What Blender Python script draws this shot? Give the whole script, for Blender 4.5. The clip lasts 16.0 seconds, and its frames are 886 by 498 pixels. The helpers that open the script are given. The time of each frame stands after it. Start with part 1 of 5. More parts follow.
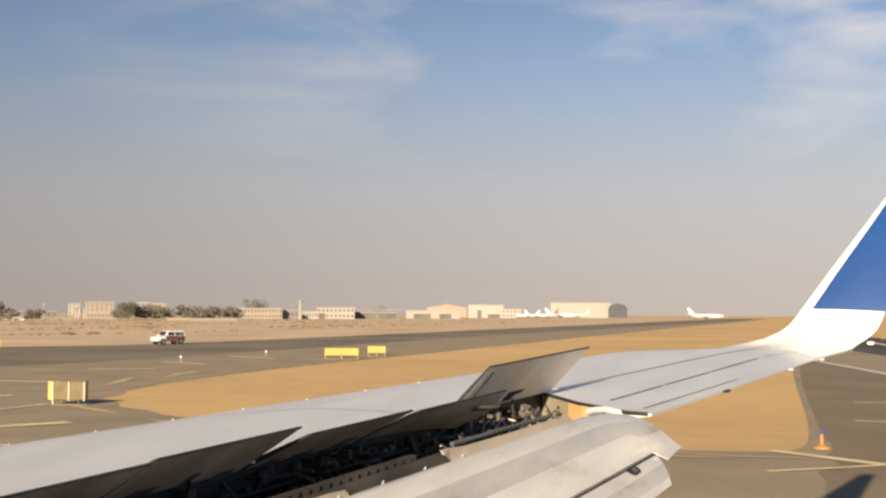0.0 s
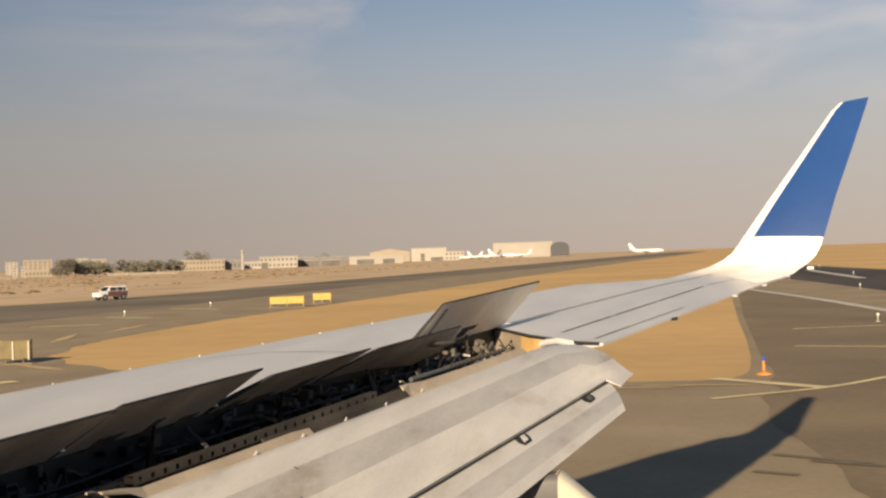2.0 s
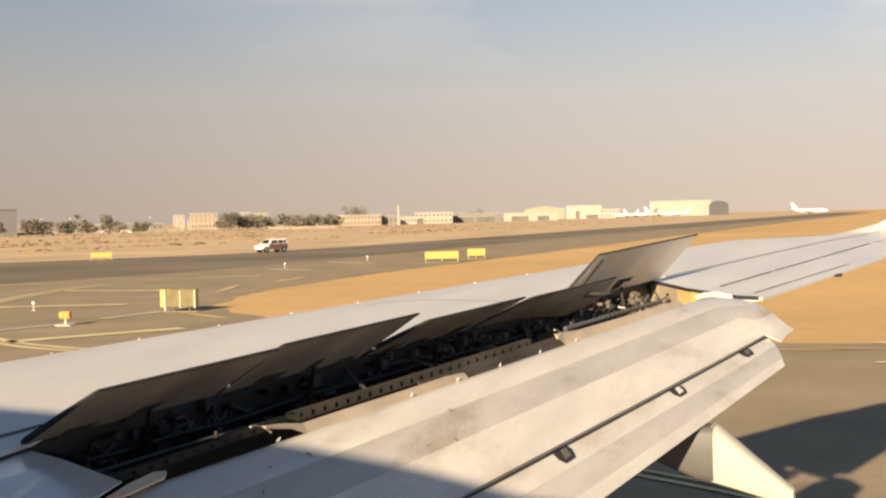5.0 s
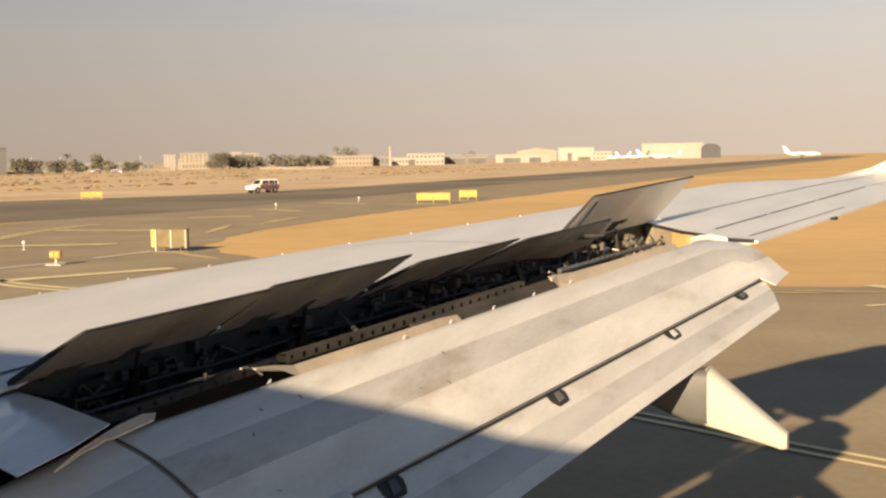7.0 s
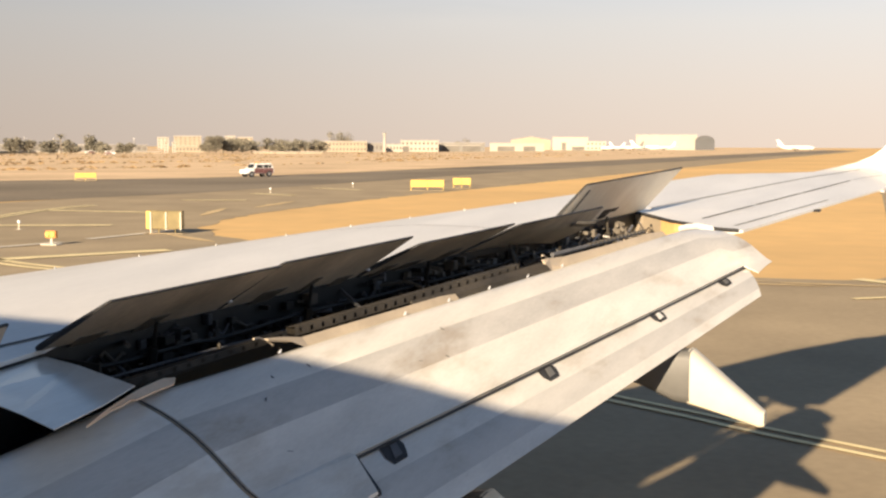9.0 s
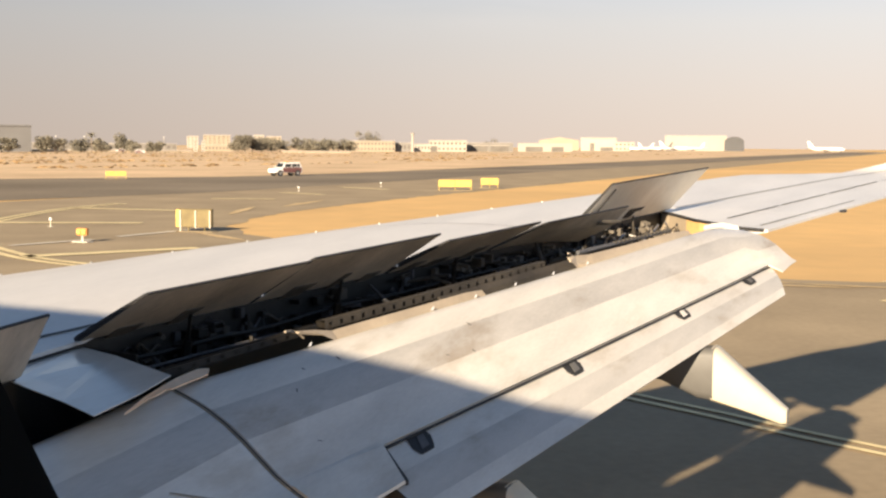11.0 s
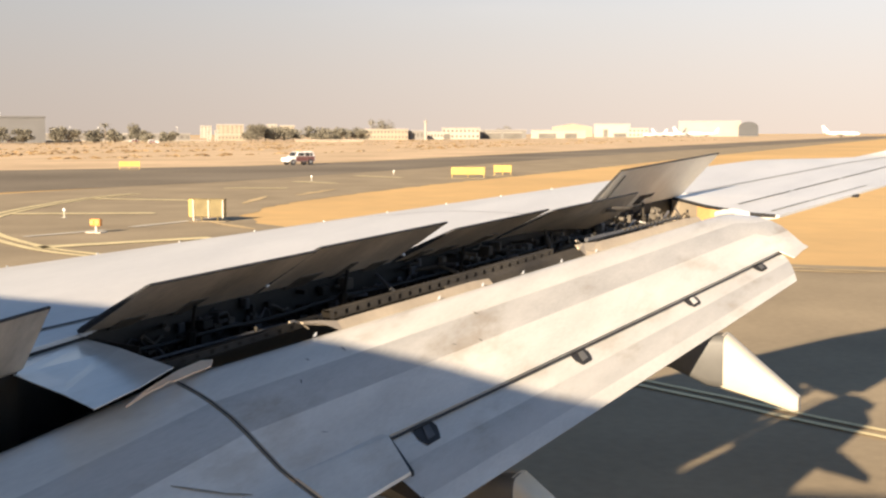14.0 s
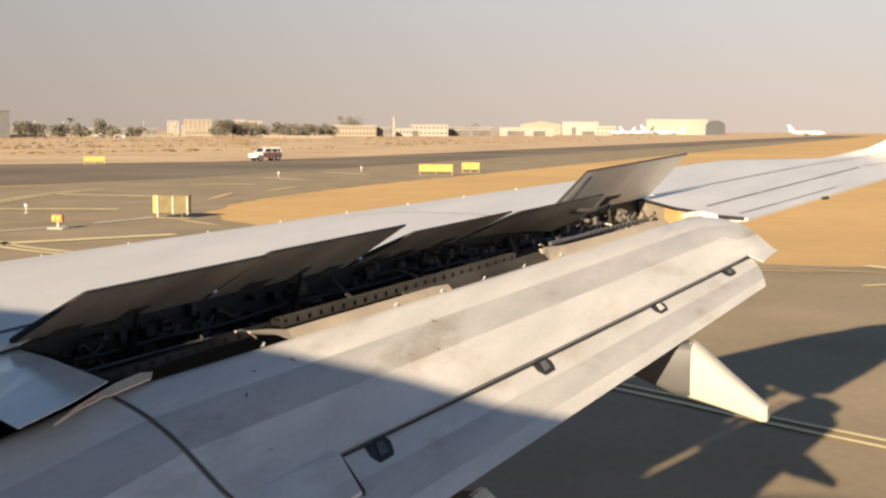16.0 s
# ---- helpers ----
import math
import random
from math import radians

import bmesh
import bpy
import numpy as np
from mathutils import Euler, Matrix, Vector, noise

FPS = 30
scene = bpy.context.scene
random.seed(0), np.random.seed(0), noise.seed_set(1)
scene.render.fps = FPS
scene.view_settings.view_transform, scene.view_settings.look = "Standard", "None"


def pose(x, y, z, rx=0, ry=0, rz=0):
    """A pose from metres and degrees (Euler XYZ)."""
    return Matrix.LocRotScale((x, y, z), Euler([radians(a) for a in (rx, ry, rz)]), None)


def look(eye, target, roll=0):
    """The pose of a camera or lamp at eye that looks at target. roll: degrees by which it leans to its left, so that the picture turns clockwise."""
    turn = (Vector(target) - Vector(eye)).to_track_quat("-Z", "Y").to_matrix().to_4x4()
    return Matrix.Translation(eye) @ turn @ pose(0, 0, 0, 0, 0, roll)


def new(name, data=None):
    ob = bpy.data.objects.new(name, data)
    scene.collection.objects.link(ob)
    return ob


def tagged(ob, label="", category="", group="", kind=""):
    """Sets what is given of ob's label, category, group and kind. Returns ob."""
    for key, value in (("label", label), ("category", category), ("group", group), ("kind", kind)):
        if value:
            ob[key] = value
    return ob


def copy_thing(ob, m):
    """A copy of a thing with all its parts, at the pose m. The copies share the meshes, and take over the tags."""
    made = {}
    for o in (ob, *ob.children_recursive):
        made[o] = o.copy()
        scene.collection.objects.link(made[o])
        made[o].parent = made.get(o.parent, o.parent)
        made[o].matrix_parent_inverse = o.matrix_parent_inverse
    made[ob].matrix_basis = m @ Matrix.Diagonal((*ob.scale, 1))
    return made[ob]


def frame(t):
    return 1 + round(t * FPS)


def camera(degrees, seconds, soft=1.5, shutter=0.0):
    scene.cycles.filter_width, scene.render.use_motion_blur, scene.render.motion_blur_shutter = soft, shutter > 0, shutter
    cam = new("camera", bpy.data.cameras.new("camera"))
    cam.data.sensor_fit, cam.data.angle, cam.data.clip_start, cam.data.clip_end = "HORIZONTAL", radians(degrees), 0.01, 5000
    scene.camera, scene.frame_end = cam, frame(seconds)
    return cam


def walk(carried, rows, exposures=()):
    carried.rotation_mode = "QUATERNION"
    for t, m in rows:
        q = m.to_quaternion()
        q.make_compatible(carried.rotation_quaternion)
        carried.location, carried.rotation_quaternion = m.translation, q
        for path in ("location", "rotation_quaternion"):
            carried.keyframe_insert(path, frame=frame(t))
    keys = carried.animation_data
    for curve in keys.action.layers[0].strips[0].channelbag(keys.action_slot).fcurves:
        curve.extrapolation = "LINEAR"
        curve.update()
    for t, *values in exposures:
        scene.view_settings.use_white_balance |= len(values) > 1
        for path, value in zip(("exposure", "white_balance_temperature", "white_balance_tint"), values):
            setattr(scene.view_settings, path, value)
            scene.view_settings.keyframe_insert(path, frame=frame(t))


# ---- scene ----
import itertools

# ---------------------------------------------------------------- camera
# The airliner stands still; x points out along its right wing, y to its nose.
cam = camera(40.38, 16.0, soft=2.35)
# seconds, eye x, y, z, heading (degrees right of the nose), pitch, roll
PATH = [
    (0.0, 1.707, -2.583, 4.188, 70.77, 3.07, 0.31),
    (0.5, 1.554, -2.479, 4.134, 74.84, 1.24, 0.22),
    (1.0, 1.528, -2.518, 4.139, 75.36, 0.06, -0.33),
    (1.5, 1.590, -2.555, 4.167, 74.64, -0.36, -1.10),
    (2.0, 1.606, -2.545, 4.151, 73.50, 0.36, -1.91),
    (2.5, 1.557, -2.479, 4.160, 71.84, 0.95, -1.95),
    (3.0, 1.619, -2.559, 4.141, 67.53, 1.36, -1.76),
    (3.5, 1.582, -2.570, 4.115, 65.62, 0.95, -1.63),
    (4.0, 1.577, -2.549, 4.116, 65.42, 0.09, -1.69),
    (4.5, 1.573, -2.549, 4.107, 65.77, -0.68, -1.43),
    (7.0, 1.671, -2.493, 4.092, 66.47, -4.28, -0.92),
    (7.5, 1.628, -2.528, 4.099, 66.05, -4.56, -0.79),
    (8.0, 1.511, -2.562, 4.105, 66.36, -4.76, -0.59),
    (8.5, 1.383, -2.546, 4.091, 67.16, -4.86, -0.10),
    (9.0, 1.307, -2.606, 4.093, 66.83, -4.88, 0.13),
    (11.5, 1.179, -2.672, 4.085, 65.22, -4.98, 0.33),
    (12.0, 1.177, -2.687, 4.086, 64.97, -5.10, 0.30),
    (12.5, 1.188, -2.671, 4.087, 65.03, -5.22, 0.18),
    (13.0, 1.215, -2.685, 4.092, 64.78, -5.37, -0.01),
    (13.5, 1.236, -2.681, 4.100, 64.74, -5.51, -0.05),
    (14.0, 1.259, -2.673, 4.085, 64.86, -5.47, -0.12),
    (14.5, 1.320, -2.623, 4.087, 65.37, -5.58, 0.02),
    (15.0, 1.404, -2.584, 4.082, 65.81, -5.61, 0.19),
    (15.5, 1.484, -2.592, 4.090, 66.13, -5.62, 0.24),
    (16.0, 1.544, -2.604, 4.099, 66.38, -5.62, 0.25),
]
walk(
    cam,
    [(t, pose(x, y, z, 90 + p, 0, -h) @ pose(0, 0, 0, 0, 0, r)) for t, x, y, z, h, p, r in PATH],
    exposures=[(0.0, 0.70, 6480, 10), (0.5, 0.55, 6560, 10), (1.0, 0.55, 6650, 10), (1.5, 0.48, 6850, 10), (2.5, 0.46, 6900, 10), (3.0, 0.67, 6950, 10), (3.5, 0.57, 7000, 10),
               (4.0, 0.79, 7080, 10), (4.5, 0.95, 7150, 10), (7.0, 0.89, 7400, 10), (7.5, 1.31, 7150, 10), (8.0, 1.43, 7050, 10), (8.5, 1.27, 7000, 10), (9.0, 1.23, 6950, 10),
               (11.5, 1.23, 6790, 10), (13.0, 1.29, 6740, 10), (14.5, 1.31, 6740, 10), (15.0, 1.27, 6770, 10), (15.5, 0.95, 6790, 10), (16.0, 0.97, 6790, 10)],
)

# ---------------------------------------------------------------- sky and sun
SUN_UP, SUN_FROM = 18.5, 268.0      # elevation; compass bearing it shines from (0 = nose, 90 = right wing)
world = bpy.data.worlds.new("sky")
scene.world = world
world.use_nodes = True
wn, wl = world.node_tree.nodes, world.node_tree.links
wn.clear()
w_out = wn.new("ShaderNodeOutputWorld")
w_bg = wn.new("ShaderNodeBackground")
w_bg.inputs["Strength"].default_value = 1.0
w_sky = wn.new("ShaderNodeTexSky")
w_sky.sky_type = "NISHITA"
w_sky.sun_disc = False
w_sky.sun_elevation = radians(SUN_UP)
w_sky.sun_rotation = radians(SUN_FROM)
w_sky.dust_density = 4.0
w_sky.air_density = 1.2
w_dim = wn.new("ShaderNodeMix")
w_dim.data_type, w_dim.blend_type = "RGBA", "MULTIPLY"
w_dim.inputs["Factor"].default_value = 1.0
w_dim.inputs["B"].default_value = (0.07, 0.07, 0.07, 1)
wl.new(w_sky.outputs["Color"], w_dim.inputs["A"])
w_co = wn.new("ShaderNodeTexCoord")
w_xyz = wn.new("ShaderNodeSeparateXYZ")
wl.new(w_co.outputs["Generated"], w_xyz.inputs["Vector"])
w_ramp = wn.new("ShaderNodeValToRGB")       # dust haze by height above the horizon
HAZE = [(0.0, (0.385, 0.325, 0.285)), (0.04, (0.375, 0.335, 0.31)), (0.10, (0.35, 0.345, 0.35)), (0.16, (0.27, 0.318, 0.385)),
        (0.22, (0.185, 0.262, 0.385)), (0.30, (0.10, 0.168, 0.30)), (0.5, (0.042, 0.074, 0.138)), (1.0, (0.022, 0.043, 0.086))]
el = w_ramp.color_ramp.elements
while len(el) < len(HAZE):
    el.new(0.5)
for e, (at, c) in zip(el, HAZE):
    e.position, e.color = at, (*c, 1)
wl.new(w_xyz.outputs["Z"], w_ramp.inputs["Fac"])
# thin cirrus streaks
w_map = wn.new("ShaderNodeMapping")
w_map.inputs["Scale"].default_value = (2.2, 2.2, 9.0)
w_map.inputs["Rotation"].default_value = (0.25, 0.15, 0.3)
wl.new(w_co.outputs["Generated"], w_map.inputs["Vector"])
w_no = wn.new("ShaderNodeTexNoise")
w_no.inputs["Scale"].default_value = 1.9
w_no.inputs["Detail"].default_value = 7
w_no.inputs["Distortion"].default_value = 0.5
wl.new(w_map.outputs["Vector"], w_no.inputs["Vector"])
w_cr = wn.new("ShaderNodeMapRange")
w_cr.inputs["From Min"].default_value, w_cr.inputs["From Max"].default_value = 0.50, 0.75
wl.new(w_no.outputs["Fac"], w_cr.inputs["Value"])
w_hi = wn.new("ShaderNodeMapRange")
w_hi.inputs["From Min"].default_value, w_hi.inputs["From Max"].default_value = 0.08, 0.22
wl.new(w_xyz.outputs["Z"], w_hi.inputs["Value"])
w_lo = wn.new("ShaderNodeMapRange")
w_lo.inputs["From Min"].default_value, w_lo.inputs["From Max"].default_value = 0.34, 0.55
w_lo.inputs["To Min"].default_value, w_lo.inputs["To Max"].default_value = 1.0, 0.0
wl.new(w_xyz.outputs["Z"], w_lo.inputs["Value"])
w_band = wn.new("ShaderNodeMath")
w_band.operation = "MULTIPLY"
wl.new(w_hi.outputs["Result"], w_band.inputs[0])
wl.new(w_lo.outputs["Result"], w_band.inputs[1])
w_cl = wn.new("ShaderNodeMath")
w_cl.operation = "MULTIPLY"
wl.new(w_cr.outputs["Result"], w_cl.inputs[0])
w_side = wn.new("ShaderNodeMapRange")       # the streaks thin out towards the nose
wl.new(w_xyz.outputs["X"], w_side.inputs["Value"])
w_side.inputs["From Min"].default_value, w_side.inputs["From Max"].default_value = 0.76, 0.92
w_bs = wn.new("ShaderNodeMath")
w_bs.operation = "MULTIPLY"
wl.new(w_band.outputs["Value"], w_bs.inputs[0])
wl.new(w_side.outputs["Result"], w_bs.inputs[1])
wl.new(w_bs.outputs["Value"], w_cl.inputs[1])
w_cloud = wn.new("ShaderNodeMix")
w_cloud.data_type = "RGBA"
w_cloud.inputs["B"].default_value = (0.47, 0.44, 0.44, 1)
wl.new(w_cl.outputs["Value"], w_cloud.inputs["Factor"])
wl.new(w_ramp.outputs["Color"], w_cloud.inputs["A"])
w_mix = wn.new("ShaderNodeMix")
w_mix.data_type = "RGBA"
w_mix.inputs["Factor"].default_value = 0.94
wl.new(w_dim.outputs["Result"], w_mix.inputs["A"])
wl.new(w_cloud.outputs["Result"], w_mix.inputs["B"])
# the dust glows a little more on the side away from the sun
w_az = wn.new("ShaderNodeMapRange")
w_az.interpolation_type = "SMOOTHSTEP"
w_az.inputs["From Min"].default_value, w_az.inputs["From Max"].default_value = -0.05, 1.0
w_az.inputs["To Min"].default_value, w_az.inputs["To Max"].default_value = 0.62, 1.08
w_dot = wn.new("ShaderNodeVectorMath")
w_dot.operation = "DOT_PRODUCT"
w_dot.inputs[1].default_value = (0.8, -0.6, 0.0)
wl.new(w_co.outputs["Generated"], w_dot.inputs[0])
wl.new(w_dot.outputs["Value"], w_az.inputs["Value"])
w_glow = wn.new("ShaderNodeVectorMath")
w_glow.operation = "SCALE"
wl.new(w_mix.outputs["Result"], w_glow.inputs[0])
# and brightens aft, out of view, added to lift the shaded flap
w_sd = wn.new("ShaderNodeVectorMath")
w_sd.operation = "DOT_PRODUCT"
w_sd.inputs[1].default_value = (-0.34, -0.94, 0.0)
wl.new(w_co.outputs["Generated"], w_sd.inputs[0])
w_sr = wn.new("ShaderNodeMapRange")
w_sr.interpolation_type = "SMOOTHSTEP"
w_sr.inputs["From Min"].default_value, w_sr.inputs["From Max"].default_value = -0.35, 0.9
w_sr.inputs["To Min"].default_value, w_sr.inputs["To Max"].default_value = 1.0, 1.75
wl.new(w_sd.outputs["Value"], w_sr.inputs["Value"])
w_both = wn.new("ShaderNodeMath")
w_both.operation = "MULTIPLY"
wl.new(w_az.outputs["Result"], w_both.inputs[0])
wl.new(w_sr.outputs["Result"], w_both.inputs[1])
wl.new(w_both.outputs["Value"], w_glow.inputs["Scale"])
wl.new(w_glow.outputs["Vector"], w_bg.inputs["Color"])
wl.new(w_bg.outputs["Background"], w_out.inputs["Surface"])

sun = new("sun", bpy.data.lights.new("sun", "SUN"))
sun.data.energy, sun.data.angle, sun.data.color = 5.0, radians(0.7), (1.0, 0.83, 0.62)
sx, sy = math.sin(radians(SUN_FROM)), math.cos(radians(SUN_FROM))
sun.matrix_world = look((sx * 60, sy * 60, 60 * math.tan(radians(SUN_UP))), (0, 0, 0))


# ---------------------------------------------------------------- materials
def surface(name, col, rough=0.6, metal=0.0, var=0.15, big=0.6, fine=25.0, bump=0.0, tint=None, streak=None, spread=0.0, shine=0.5, stain=None, coat=0.0):
    """A procedural surface: broad stains and fine grain over one base colour."""
    m = bpy.data.materials.new(name)
    m.use_nodes = True
    n, l = m.node_tree.nodes, m.node_tree.links
    b = n["Principled BSDF"]
    b.inputs["Roughness"].default_value, b.inputs["Metallic"].default_value = rough, metal
    b.inputs["Specular IOR Level"].default_value = shine
    b.inputs["Coat Weight"].default_value, b.inputs["Coat Roughness"].default_value = coat, 0.16
    co = n.new("ShaderNodeTexCoord")
    mp = n.new("ShaderNodeMapping")
    if streak:
        mp.inputs["Scale"].default_value = streak
    l.new(co.outputs["Object"], mp.inputs["Vector"])
    a = n.new("ShaderNodeTexNoise")
    a.inputs["Scale"].default_value, a.inputs["Detail"].default_value = big, 6
    f = n.new("ShaderNodeTexNoise")
    f.inputs["Scale"].default_value, f.inputs["Detail"].default_value = fine, 4
    l.new(mp.outputs["Vector"], a.inputs["Vector"])
    l.new(mp.outputs["Vector"], f.inputs["Vector"])
    add = n.new("ShaderNodeMath")
    add.operation = "MULTIPLY_ADD"
    add.inputs[1].default_value = 0.4
    l.new(f.outputs["Fac"], add.inputs[0])
    l.new(a.outputs["Fac"], add.inputs[2])
    rg = n.new("ShaderNodeMapRange")
    rg.inputs["From Min"].default_value, rg.inputs["From Max"].default_value = 0.45, 0.95
    l.new(add.outputs["Value"], rg.inputs["Value"])
    mx = n.new("ShaderNodeMix")
    mx.data_type = "RGBA"
    t = tint or tuple(c * (1 - 2 * var) for c in col)
    mx.inputs["A"].default_value = (*[min(1, c * (1 + var * 0.6)) for c in col], 1)
    mx.inputs["B"].default_value = (*t, 1)
    l.new(rg.outputs["Result"], mx.inputs["Factor"])
    last = mx.outputs["Result"]
    if spread:
        oi = n.new("ShaderNodeObjectInfo")
        hs = n.new("ShaderNodeHueSaturation")
        vr = n.new("ShaderNodeMapRange")
        vr.inputs["To Min"].default_value, vr.inputs["To Max"].default_value = 1 - spread, 1 + spread
        l.new(oi.outputs["Random"], vr.inputs["Value"])
        l.new(vr.outputs["Result"], hs.inputs["Value"])
        l.new(last, hs.inputs["Color"])
        last = hs.outputs["Color"]
    if stain:                                   # brown grime in drawn-out patches
        sm = n.new("ShaderNodeMapping")
        sm.inputs["Scale"].default_value = (1.1, 2.6, 2.6)
        l.new(co.outputs["Object"], sm.inputs["Vector"])
        sn = n.new("ShaderNodeTexNoise")
        sn.inputs["Scale"].default_value, sn.inputs["Detail"].default_value, sn.inputs["Roughness"].default_value = 1.5, 8, 0.62
        l.new(sm.outputs["Vector"], sn.inputs["Vector"])
        sr = n.new("ShaderNodeMapRange")
        sr.interpolation_type = "SMOOTHSTEP"
        sr.inputs["From Min"].default_value, sr.inputs["From Max"].default_value = 0.50, 0.74
        sr.inputs["To Max"].default_value = stain[0]
        l.new(sn.outputs["Fac"], sr.inputs["Value"])
        st = n.new("ShaderNodeMix")
        st.data_type = "RGBA"
        st.inputs["B"].default_value = (*stain[1], 1)
        l.new(sr.outputs["Result"], st.inputs["Factor"])
        l.new(last, st.inputs["A"])
        last = st.outputs["Result"]
    l.new(last, b.inputs["Base Color"])
    if bump:
        bp = n.new("ShaderNodeBump")
        bp.inputs["Strength"].default_value, bp.inputs["Distance"].default_value = 0.5, bump
        l.new(f.outputs["Fac"], bp.inputs["Height"])
        l.new(bp.outputs["Normal"], b.inputs["Normal"])
    return m


